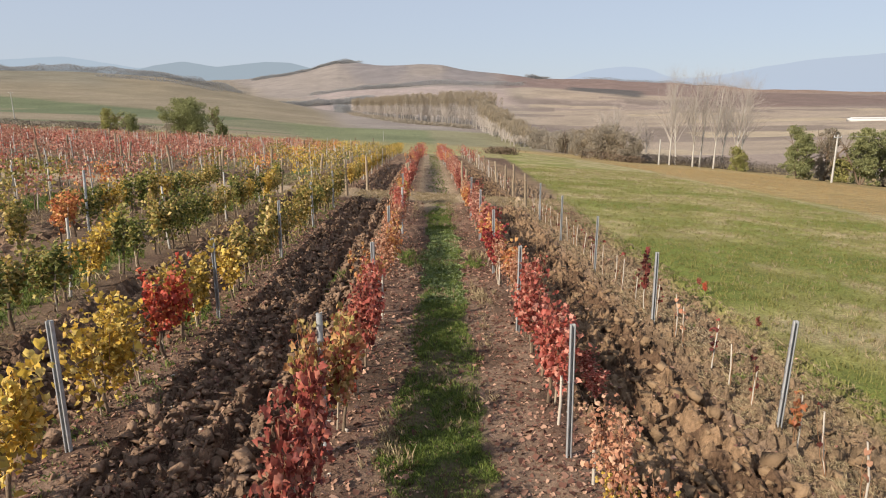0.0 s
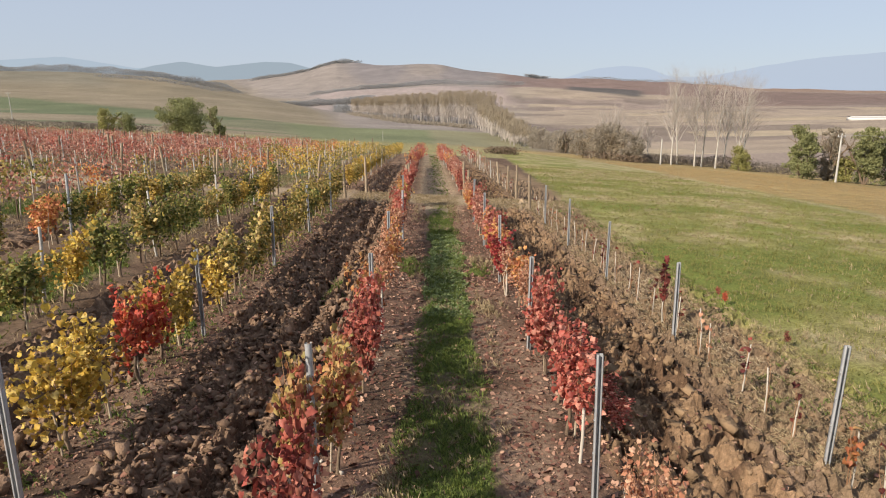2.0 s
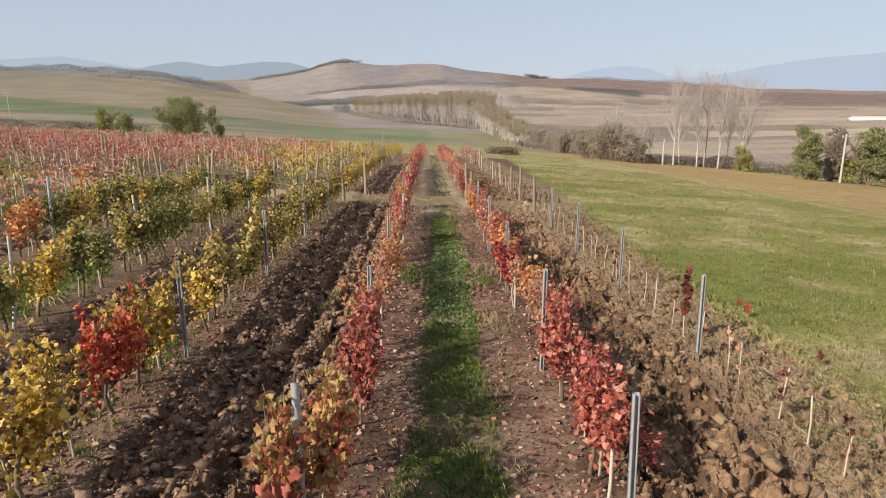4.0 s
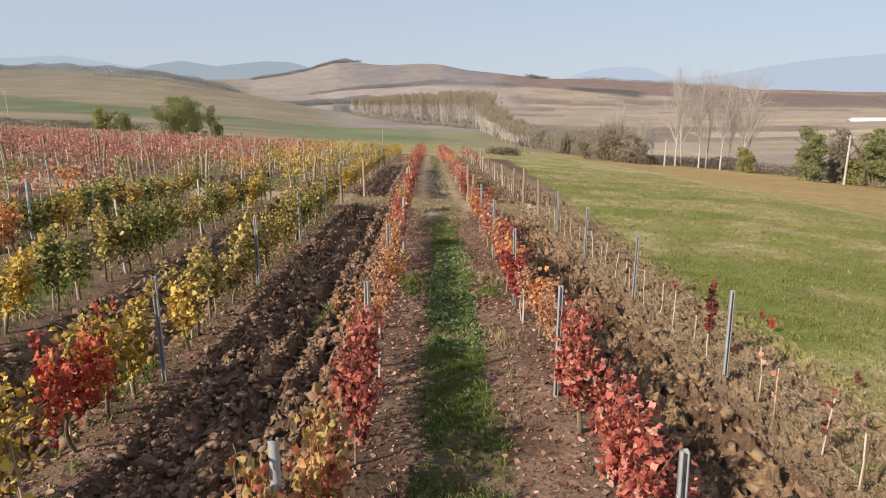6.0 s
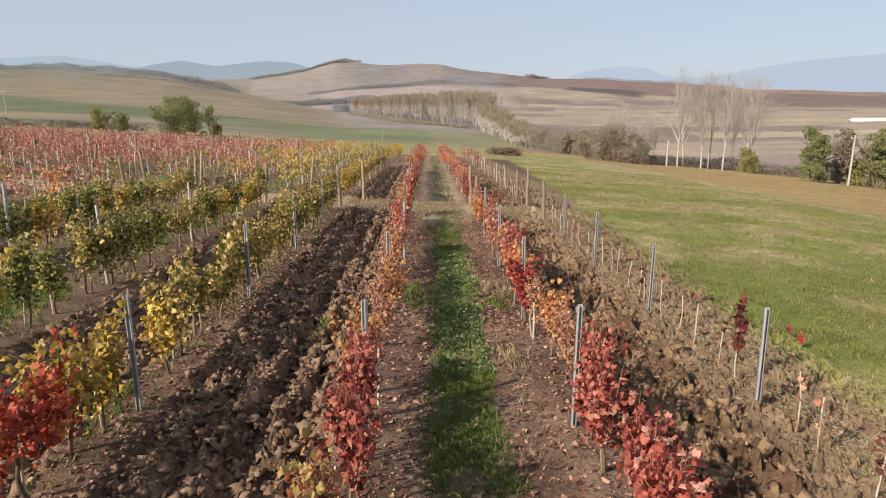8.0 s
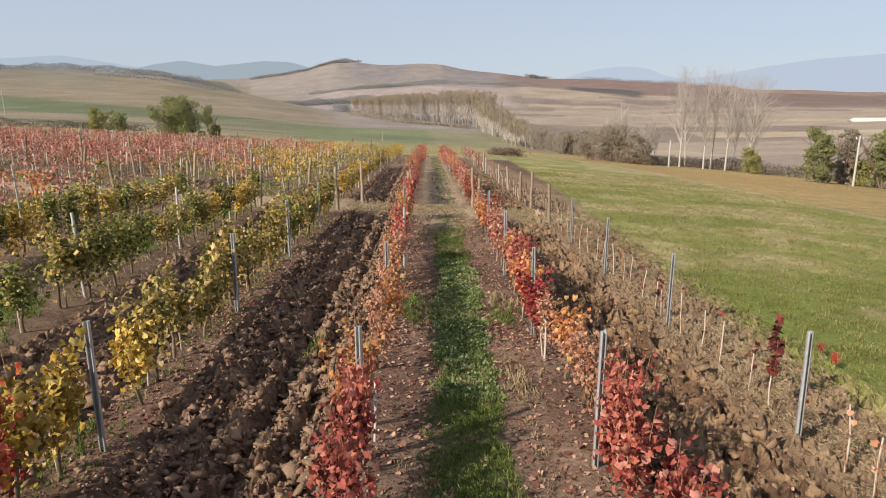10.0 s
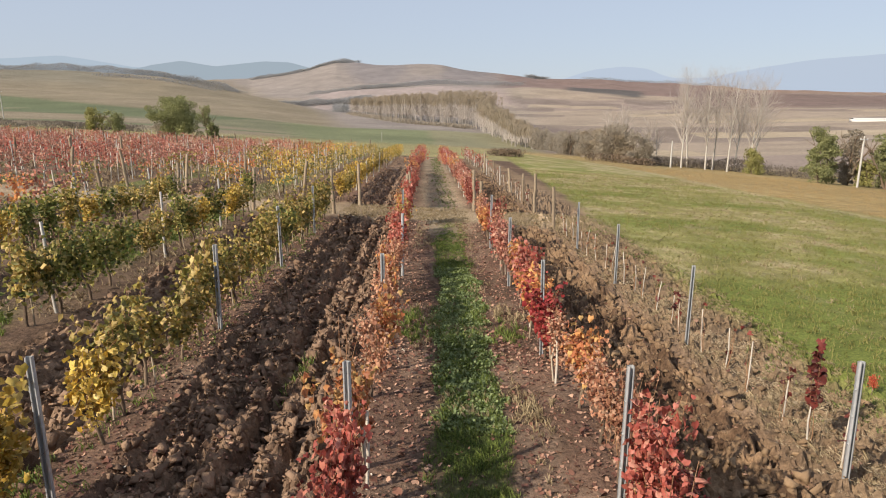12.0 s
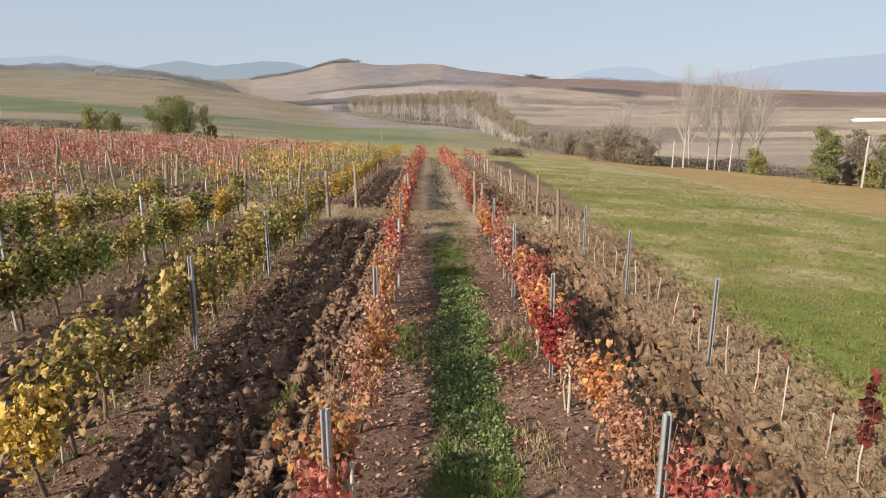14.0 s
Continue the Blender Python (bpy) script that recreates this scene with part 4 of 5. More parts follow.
def strew_clods(n, region, size, mat, label, seed, sink=0.3, flat=0.75):
    for j in range(3):
        strew("soil_clods", n // 3, region, size, mat, label, "soil", seed + j, clod(seed + j) if j else lump(seed), sink, flat, 0.6)


strew_clods(11400, (-3.78, -1.62, 3.6, 30), (0.035, 0.17), M_CLOD_DARK, "rough dark brown clods of freshly ploughed soil", 60)
strew_clods(3000, (-6.6, -4.4, 4.5, 30), (0.04, 0.17), M_CLOD_DARK, "rough dark brown clods of freshly ploughed soil", 70)
strew_clods(2400, (1.72, 3.88, 3.6, 30), (0.03, 0.21), M_CLOD_TAN, "dry tan clods of ploughed soil", 80, 0.4, 0.85)
strew_clods(1500, (3.8, 6.0, 3.6, 28), (0.03, 0.17), M_CLOD_TAN, "tan clods of earth beside the last vine row", 86, 0.4, 0.6)
strew_clods(900, (-4.4, -3.5, 3.6, 28), (0.03, 0.11), M_CLOD_DARK, "scattered dark clods under the vines", 92, 0.4, 0.6)
strew_clods(750, (-4.0, -1.6, 33.8, 58), (0.08, 0.20), M_CLOD_DARK, "brown clods of ploughed soil", 96)
strew_clods(600, (1.8, 4.0, 33.8, 58), (0.08, 0.20), M_CLOD_TAN, "brown clods of ploughed soil", 99)
for j in range(2):
    strew("soil_crumbs", 6000, (-3.85, -1.5, 3.6, 26), (0.012, 0.05), M_CLOD_DARK, "dark brown crumbs of ploughed soil", "soil", 160 + j, sink=0.2)
    strew("soil_crumbs", 2200, (1.6, 3.98, 3.6, 26), (0.012, 0.045), M_CLOD_TAN, "dry tan crumbs of ploughed soil", "soil", 270 + j, sink=0.2)
strew("soil_crumbs", 2500, (-6.6, -4.3, 3.6, 26), (0.012, 0.06), M_CLOD_DARK, "dark brown crumbs of ploughed soil", "soil", 165, sink=0.2)
strew("soil_crumbs", 2200, (3.8, 6.2, 3.6, 30), (0.02, 0.07), M_CLOD_TAN, "tan earth crumbs and small stones", "soil", 83, sink=0.3)
strew("soil_crumbs", 2200, (-4.5, -3.5, 3.6, 28), (0.012, 0.05), M_CLOD_DARK, "dark brown crumbs of soil under the vines", "soil", 290, sink=0.2)
strew("soil_crumbs", 3000, (-1.7, 1.7, 3.6, 26), (0.01, 0.045), M_CLOD_DARK, "small brown crumbs on trodden soil", "soil", 292, sink=0.2)
strew("field_stones", 260, (-4.4, -0.9, 3.6, 26), (0.02, 0.07), M_PALE_STAKE, "small pale stones lying on the soil", "stones", 84, clod(8))
LITTER = (LEAF_V - (0, 0.4, 0), LEAF_F)
DRY_LEAF = (SIMPLE_V - (0, 0.5, 0), SIMPLE_F)
for k, (a, b, n, y0, y1) in enumerate([(-1.75, -0.45, 4000, 3.6, 17), (0.5, 1.95, 5200, 3.6, 17), (-4.6, -3.2, 3200, 3.6, 17), (-3.5, -2.4, 2600, 3.6, 20), (-2.5, -1.6, 400, 3.6, 20), (1.9, 4.0, 700, 3.6, 20), (-0.5, 0.5, 500, 3.6, 20), (4.0, 6.0, 500, 3.6, 24),
                                       (-1.75, -0.45, 5500, 15, 30), (0.5, 1.95, 8000, 15, 30), (-4.6, -3.3, 2500, 15, 29), (-1.6, 1.9, 3500, 34, 58)]):
    strew("fallen_leaves", n, (a, b, y0, y1), (0.025, 0.075), M_LITTER, "fallen red and tan vine leaves on the soil", "leaves", 90 + k, LITTER if y0 < 10 else DRY_LEAF, sink=0.2, flat=0.9, tilt=0.4, near=y0 < 10)

# ---- grass ----
def tuft(seed, blades, spread, width, lean):
    r = random.Random(seed)
    V, F = [], []
    for k in range(blades):
        a, h = r.uniform(0, 6.28), r.uniform(0.5, 1.0)
        bx, by = r.uniform(-spread, spread), r.uniform(-spread, spread)
        dx, dy = math.cos(a), math.sin(a)
        l = r.uniform(0.2, 1.0) * lean
        i = len(V)
        V += [(bx - dy * width, by + dx * width, -0.05), (bx + dy * width, by - dx * width, -0.05),
              (bx + dx * l * 0.4 + dy * width * 0.8, by + dy * l * 0.4 - dx * width * 0.8, h * 0.6), (bx + dx * l, by + dy * l, h)]
        F += [(i, i + 1, i + 2), (i, i + 2, i + 3)]
    return np.array(V), np.array(F)


def sward(name, x, y, height, mat, label, seed, shape):
    rng = np.random.default_rng(seed)
    n = len(x)
    h = height * rng.uniform(0.5, 1.3, n)
    V, F = scatter(*shape, np.stack([x, y, surface(x, y)], -1), h, turns(rng.uniform(0, 6.3, n), rng.normal(0, 0.15, n), rng.normal(0, 0.15, n)))
    return tagged(piece(name, V, F, mat), label, "grass", kind="stuff")


rng = np.random.default_rng(12)


def strip_points(n, y0, y1, power=1.5):
    x, y = rng.uniform(-0.95, 1.05, n), y0 + (y1 - y0) * rng.random(n) ** power
    keep = (strip_band(x, y) > rng.random(n)) & ~((fbm(x / 0.8, y / 1.0, 53) > 0.53) & ((y < 12) | (y > 23)) & (rng.random(n) < 0.6))
    keep &= (y < HEAD_A - 0.5) | (y > HEAD_B)
    return x[keep], y[keep]


sward("lane_grass", *strip_points(30000, 3.6, 30), 0.046, M_GRASS, "short green grass strip between the vine rows", 1, tuft(1, 7, 0.9, 0.085, 1.0))
sward("lane_grass", *strip_points(8000, 33, 86, 1.0), 0.08, M_GRASS, "short green grass strip between the vine rows", 2, tuft(2, 6, 0.5, 0.10, 0.9))
sward("lane_grass", *strip_points(1500, 3.6, 29), 0.11, M_GRASS, "taller green grass tufts in the strip", 14, tuft(14, 9, 0.35, 0.05, 0.8))
x, y = strip_points(17000, 13.0, 22, 1.0)
sward("clover_patch", x, y, 0.042, material("clover", (0.10, 0.15, 0.05), (0.34, 0.40, 0.18), 1.2, 0.6, 0, 20, island=0.5, through_light=0.2), "pale green broad-leaved weeds in the grass strip", 3, (np.array([(0, 0, 0), (0.5, 0.3, 0.75), (0.15, 0.95, 0.9), (-0.4, 0.5, 0.75)]), np.array([(0, 1, 2), (0, 2, 3)])))
x, y = rng.uniform(-0.9, 0.9, 1500), rng.uniform(3.6, 30, 1500)
k = fbm(x / 1.1, y / 1.4, 53) > 0.52
sward("dry_tufts", x[k], y[k], 0.10, M_DRY, "dry straw-coloured grass tufts in the strip", 4, tuft(3, 8, 0.3, 0.035, 0.8))
x, y = rng.uniform(3.9, 6.4, 12000), 3.6 + 28 * rng.random(12000) ** 1.4
k = fbm(x / 0.9, y / 0.9, 71) + 0.08 * (x - 5) > 0.44
sward("dry_weeds", x[k], y[k], 0.06, M_DRY, "dry tangled weeds at the edge of the vineyard", 5, tuft(4, 11, 0.9, 0.022, 1.4))
x, y = rng.normal(4.8, 0.36, 5000), 10.5 + 13 * rng.random(5000)
k = fbm(x / 0.7, y / 0.9, 72) > 0.47
sward("straw_litter", x[k], y[k], 0.05, material("bleached_straw", (0.30, 0.225, 0.14), (0.54, 0.44, 0.30), 1.5, 0.85, 0, 20, island=0.6), "bleached straw lying along the last vine row", 16, tuft(16, 7, 1.2, 0.02, 1.5))
x, y = rng.uniform(4.4, 6.5, 5000), 3.6 + 30 * rng.random(5000) ** 1.4
k = fbm(x / 0.8, y / 0.8, 73) + 0.16 * (x - 6) > 0.53
sward("weed_grass", x[k], y[k], 0.08, M_GRASS, "green weeds along the meadow edge", 6, tuft(5, 7, 0.5, 0.06, 0.9))
x, y = rng.uniform(5.6, 30, 60000), 4 + 66 * rng.random(60000) ** 1.7
yellow, straw = meadow_wear(x, y)
k = (x + 0.44 * (fbm(x / 1.7, y / 1.7, 41) - 0.5) > meadow_edge(y)) & (x < 0.72 * y + 4) & (x < stubble_edge(y) - 1) & (rng.random(60000) > 0.55 * yellow)
sward("meadow_grass", x[k], y[k], 0.095, M_MEADOW, "short green meadow grass beside the vineyard", 7, tuft(6, 4, 1.0, 0.085, 0.9))
x, y = rng.uniform(6, 28, 34000), 5 + 66 * rng.random(34000) ** 1.5
yellow, straw = meadow_wear(x, y)
k = (0.12 + 0.88 * straw > rng.random(34000)) & (x > meadow_edge(y) - 0.1) & (x < 0.72 * y + 4) & (x < stubble_edge(y))
sward("dry_meadow_grass", x[k], y[k], 0.13, M_DRY, "yellowed dry grass patches in the meadow", 8, tuft(7, 5, 0.8, 0.04, 0.9))
x, y = rng.uniform(23.5, 52, 9000), rng.uniform(32, 100, 9000)
k = (x > stubble_edge(y)) & (x < 0.72 * y + 4)
sward("stubble", x[k], y[k], 0.16, material("stubble_straw", (0.26, 0.175, 0.08), (0.44, 0.31, 0.15), 0.3, 0.85, 0, 3, island=0.5), "short tawny stubble beyond the meadow track", 15, tuft(15, 5, 0.9, 0.03, 0.5))
x, y = rng.uniform(-7, 6.5, 6500), rng.uniform(HEAD_A - 0.4, HEAD_B - 0.1, 6500)
n = len(x)
V, F = scatter(*tuft(8, 7, 0.5, 0.04, 0.9), np.stack([x, y, land(x, y)], -1), 0.09 * rng.uniform(0.5, 1.2, n), turns(rng.uniform(0, 6, n), rng.normal(0, 0.1, n), rng.normal(0, 0.1, n)))
tagged(piece("headland_grass", V, F, M_DRY), "trodden dry grass of the cross track", "grass", kind="stuff")
for gx, n in ((-8.3, 9000), (-13.7, 5000)):
    x, y = rng.normal(gx, 0.5, n), rng.uniform(6, 29.5, n)
    k = fbm(x / 6.0, y / 6.0, 43) + 0.2 * fbm(x / 1.7, y / 1.7, 41) > 0.5
    sward("lane_grass", x[k], y[k], 0.10, M_GRASS, "green grass between vine rows on the slope", 9, tuft(9, 7, 0.6, 0.08, 0.9))
x, y = rng.uniform(-24, -6.6, 9000), rng.uniform(7, 30, 9000)
k = (fbm(x / 1.6, y / 1.6, 79) > 0.5) & (x > -0.75 * y - 2)
sward("dry_weeds", x[k], y[k], 0.12, M_DRY, "dry weeds between vine rows on the slope", 12, tuft(12, 6, 0.8, 0.04, 1.2))
x, y = rng.uniform(-30, -6.6, 9000), rng.uniform(33, 56, 9000)
k = fbm(x / 2.0, y / 2.0, 81) > 0.5
sward("dry_weeds", x[k], y[k], 0.16, M_DRY, "dry weeds between vine rows on the slope", 13, tuft(13, 5, 0.8, 0.05, 1.2))
x, y = rng.normal(-4.2, 0.22, 420), 4 + 24 * rng.random(420)
sward("weed_grass", x, y, 0.08, M_GRASS, "green weeds under the vines", 10, tuft(10, 7, 0.6, 0.07, 0.9))
for wx, wy, kind in ((-0.85, 17.5, M_GRASS), (-0.8, 16.7, M_GRASS), (0.95, 16.9, M_GRASS), (1.0, 17.9, M_DRY), (-0.75, 6.9, M_DRY), (0.9, 13.6, M_DRY), (-2.4, 14.6, M_GRASS), (-4.5, 11.3, M_GRASS)):
    x, y = rng.normal(wx, 0.14, 60), rng.normal(wy, 0.3, 60)
    sward("weed_clump", x, y, 0.15, kind, "tall weed clump beside the vine row", 11, tuft(11, 6, 0.2, 0.04, 0.6))

# ---- trees, poles and buildings beyond ----
def branches(rng, base, direction, length, radius, depth, spread, out, tips):
    n = 5
    pts = [np.array(base, float)]
    d = np.array(direction, float)
    for _ in range(n - 1):
        d = d + rng.normal(0, 0.10, 3)
        d /= np.linalg.norm(d)
        pts.append(pts[-1] + d * length / (n - 1))
    out.append(tube(pts, np.linspace(radius, radius * 0.5, n), 5 if depth > 1 else 3))
    if depth == 0:
        tips.append(pts[-1])
        return
    for k in range(rng.integers(3, 5)):
        f = rng.uniform(0.45, 1.0)
        p = pts[0] + (pts[-1] - pts[0]) * f if k else pts[-1]
        nd = d + rng.normal(0, spread, 3) + (0, 0, 0.15)
        branches(rng, p, nd / np.linalg.norm(nd), length * rng.uniform(0.5, 0.75), radius * 0.5, depth - 1, spread, out, tips)


def leafy_tree(name, x, y, height, width, mat, label, seed, leaves=5200, low=0.12, category="tree", leaf=0.22):
    rng = np.random.default_rng(seed)
    root = new(name)
    out, tips = [], []
    for k in range(3):
        branches(rng, (rng.normal(0, 0.08), rng.normal(0, 0.08), -0.2), (rng.normal(0, 0.25), rng.normal(0, 0.25), 1), height * 0.5, height * 0.02, 2, 0.45, out, tips)
    piece("trunk", *merge(out), M_BARK, root, smooth=True)
    # crown: uneven boughs, each a group of clumps, with gaps between
    boughs = 14
    a, t = rng.uniform(0, 6.28, boughs), rng.random(boughs)
    zb = low + 0.1 + (0.8 - low) * (np.arange(boughs) + rng.random(boughs)) / boughs
    rb = np.sqrt(np.clip(1 - ((zb - 0.42) / 0.6) ** 2, 0.05, 1)) * rng.uniform(0.4, 0.9, boughs)
    B = np.stack([np.cos(a) * rb * width * 0.36, np.sin(a) * rb * width * 0.36, zb * height], -1)
    clumps = 130
    which = rng.integers(0, boughs, clumps)
    C = B[which] + rng.normal(0, 1, (clumps, 3)) * (0.09 * width, 0.09 * width, 0.09 * height)
    C[:, 2] = np.clip(C[:, 2], low * height + 0.2, height * 0.95)
    cs = rng.uniform(0.07, 0.14, clumps) * width
    idx = rng.integers(0, clumps, leaves)
    d = rng.normal(0, 1, (leaves, 3))
    d /= np.linalg.norm(d, axis=1)[:, None]
    P = C[idx] + d * (cs[idx] * rng.uniform(0.3, 1.0, leaves) ** 0.5)[:, None] * (1, 1, 0.8)
    piece("crown", *leaves_at(P, leaf, rng, SIMPLE_V, SIMPLE_F), mat, root)
    root.location = (x, y, hgt(x, y))
    return tagged(root, label, category)


leafy_tree("field_tree", -49.4, 137, 7.2, 10.8, M_TREE, "broad rounded green-brown field tree beyond the vines", 26, 24000, 0.02, leaf=0.19)
leafy_tree("field_tree", -42.9, 136, 6.3, 3.0, M_TREE, "slender thin green tree beside a broad tree", 22, 2600, 0.3, leaf=0.17)
leafy_tree("bush", -41.2, 133, 2.9, 2.8, M_TREE, "small dark dense bush beside field trees", 23, 2400, 0.0, "bush", 0.22)
leafy_tree("bush", -61.5, 130, 4.6, 4.6, M_TREE_Y, "rounded yellow-green bush at the vineyard's far edge", 24, 2400, 0.0, "bush")
leafy_tree("bush", -57.3, 128, 4.2, 4.4, M_TREE, "rounded dark green bush at the vineyard's far edge", 25, 2400, 0.0, "bush")
leafy_tree("bush", -53.5, 140, 2.4, 5.0, M_SHRUB, "low brown bush beside green bushes", 27, 1500, 0.0, "bush")
for x, y, h, w, m, sd in ((55.4, 98, 8.0, 6.0, M_TREE, 31), (61.3, 101, 8.4, 4.0, M_SHRUB, 32), (64.5, 97, 8.6, 5.8, M_TREE, 33), (69.5, 99, 8.8, 6.6, M_TREE, 34), (63.0, 99.5, 4.0, 3.6, M_TREE_Y, 35), (70.0, 97.0, 2.6, 4.4, M_SHRUB, 36)):
    leafy_tree("roadside_tree" if h > 5 else "bush", x, y, h, w, m, {M_TREE: "full green-brown roadside tree beside the stubble field", M_SHRUB: "brown withered roadside tree among green trees", M_TREE_Y: "yellow-green bush in front of roadside trees"}[m], sd, int(1700 * w), 0.02, "tree" if h > 5 else "bush")
leafy_tree("bush", 56.6, 120, 4.8, 4.4, M_TREE_Y, "yellow leafy bush below bare poplars", 37, 3000, 0.0, "bush")
# thicket along the ditch
rng = np.random.default_rng(40)
path = [(38.5, 262), (35.5, 225), (34.5, 190), (31.5, 160), (30.8, 140), (31.5, 126), (35.5, 122)]
for k in range(19):
    f = k / 18 * (len(path) - 1.001)
    i = int(f)
    px = path[i][0] * (1 - f + i) + path[i + 1][0] * (f - i) + rng.uniform(0, 3.5)
    py = path[i][1] * (1 - f + i) + path[i + 1][1] * (f - i) + rng.uniform(-3, 3)
    h = rng.uniform(4.0, 7.6) * (1.1 if k < 7 else 0.92)
    leafy_tree("willow_bush", px, py, h, rng.uniform(5.0, 9.0), M_SHRUB if rng.random() < 0.75 else M_POPLAR, "rounded grey-brown willow bush along the ditch", 50 + k, 4200, 0.0, "bush", 0.24)["group"] = "ditch bushes"


def brush(name, pts, count, height, width, mat, label, seed, leaf=0.3, category="brush"):
    """A belt of scrub or wood along a line, too far and dense to count."""
    rng = np.random.default_rng(seed)
    pts = np.array(pts, float)
    f = rng.random(count) * (len(pts) - 1)
    i = f.astype(int)
    c = pts[i] * (1 - f + i)[:, None] + pts[i + 1] * (f - i)[:, None]
    c = c + rng.normal(0, width * 0.35, (count, 2))
    g = fbm(c[:, 0] / (height * 2.2), c[:, 1] / (height * 2.2), seed)
    z = land(c[:, 0], c[:, 1]) + height * (0.35 + 0.9 * g) * rng.random(count) ** 0.8
    V, F = leaves_at(np.stack([c[:, 0], c[:, 1], z], -1), leaf, rng, SIMPLE_V, SIMPLE_F)
    return tagged(piece(name, V, F, mat), label, category, kind="stuff")


brush("scrub", [(36, 124), (48, 128), (60, 126), (75, 112)], 9000, 2.3, 4.0, M_SCRUB, "low dark grey-brown scrub along the ditch", 61, 0.24)
brush("scrub", [(28, 122), (34, 117), (37, 115)], 1500, 1.5, 1.6, M_BARK, "dark low scrub at the meadow corner", 62, 0.22)
brush("scrub", [(-105, 150), (-80, 152), (-62, 150)], 6000, 1.9, 3.0, M_SCRUB, "dark grey-brown scrub behind the vineyard", 63, 0.25)
brush("brush_heap", [(10, 113), (14.5, 112)], 1400, 1.3, 1.8, M_BARK, "dark heap of cut brushwood in the meadow", 64, 0.22)
brush("scrub", [(30, 480), (-20, 540), (-80, 700)], 5000, 4.0, 8, M_SHRUB, "grey undergrowth along the poplar wood", 65, 0.9)


def bare_tree(x, y, height, lean, seed, twigs=34, thick=0.17):
    rng = np.random.default_rng(seed)
    root = new("bare_poplar")
    zs = np.linspace(0, 1, 8)
    pts = np.stack([lean * height * zs ** 1.4 + np.cumsum(rng.normal(0, 0.03, 8)), np.cumsum(rng.normal(0, 0.04, 8)), zs * height - 0.2], -1)
    piece("trunk", *tube(pts, np.linspace(thick, thick * 0.2, 8), 7), M_PALE_BARK, root, "pale grey straight trunk", True)
    out, tips = [], []
    for k in range(twigs):
        f = rng.uniform(0.28, 0.97)
        p = np.array([np.interp(f, zs, pts[:, j]) for j in range(3)])
        a = rng.uniform(0, 6.28)
        d = np.array([math.cos(a) * 0.45, math.sin(a) * 0.45, 1.0])
        branches(rng, p, d / np.linalg.norm(d), height * (0.36 - 0.2 * f) * rng.uniform(0.8, 1.2), 0.06 * (1.1 - f) + 0.016, 2, 0.42, out, tips)
    tagged(piece("twig_mass", *merge(out), M_TWIG, root), "fine leafless twigs", kind="stuff")
    root.location = (x, y, hgt(x, y))
    return tagged(root, "tall leafless poplar with pale trunk and fine twigs", "tree", "bare poplars")


for k, (u, y, h, lean) in enumerate(((0.366, 121, 15.0, 0.02), (0.375, 127, 14.5, -0.08), (0.402, 122, 15.2, 0.0), (0.413, 124, 15.4, 0.05), (0.434, 121, 15.4, 0.06), (0.446, 128, 14.6, 0.10), (0.464, 122, 15.4, 0.13), (0.474, 130, 15.0, 0.06))):
    bare_tree(u * y, y, h * 0.97, lean, 70 + k)

for k, (u, y, h, lean) in enumerate(((0.262, 131, 9.0, 0.0), (0.276, 134, 9.6, 0.03), (0.284, 130, 8.6, -0.02), (0.318, 127, 7.6, 0.02), (0.33, 129, 7.0, -0.03))):
    bare_tree(u * y, y, h, lean, 84 + k, 20, 0.10)

# poplar wood: pale trunks and thin ochre crowns
rng = np.random.default_rng(90)
n = 430
f = rng.random(n)
wx = 38 - 122 * f + rng.uniform(0, 20, n)
wy = 480 + 225 * f ** 1.1 + rng.uniform(0, 55, n)
hh = (25 - 11 * f ** 1.5) * rng.uniform(0.85, 1.08, n)
m = 150
g = rng.random(m)
wx, wy, hh = np.r_[wx, 35 + rng.uniform(-1, 8, m)], np.r_[wy, 255 + 220 * g], np.r_[hh, (6 + 13 * g) * rng.uniform(0.8, 1.1, m)]
n += m
wz = land(wx, wy)
wood = new("poplar_wood")
sv, sf = tube([(0, 0, -0.02), (0.004, 0.002, 0.5), (0, 0, 1.0)], [1, 0.75, 0.3], 5)
V, F = scatter(sv * (1, 1, 1), sf, np.stack([wx, wy, wz], -1), np.stack([0.19 * np.ones(n), 0.19 * np.ones(n), hh * 0.95], -1), turns(rng.uniform(0, 6, n), rng.normal(0, 0.015, n), rng.normal(0, 0.015, n)))
piece("trunks", V, F, M_WOOD_BARK, wood)
rep = np.repeat(np.arange(n), 300)
t = 1 - rng.random(len(rep)) ** 1.35 * 0.78
P = np.stack([wx[rep] + rng.normal(0, 1, len(rep)) * (1.5 - 0.5 * t), wy[rep] + rng.normal(0, 1.3, len(rep)), wz[rep] + hh[rep] * t], -1)
top = t > 0.62
sliver = SIMPLE_V * (0.09, 1.0, 0.2)
for name, sel, mat in (("crowns", top, M_POPLAR), ("twigs", ~top, M_TWIG)):
    q = P[sel]
    nq = len(q)
    piece(name, *scatter(sliver, SIMPLE_F, q, rng.uniform(1.2, 2.4, nq), turns(rng.uniform(0, 6.28, nq), rng.normal(1.5, 0.25, nq), rng.uniform(-1.5, 1.5, nq))), mat, wood)
tagged(wood, "dense plantation of pale leafless poplars with ochre tops", "wood", kind="stuff")

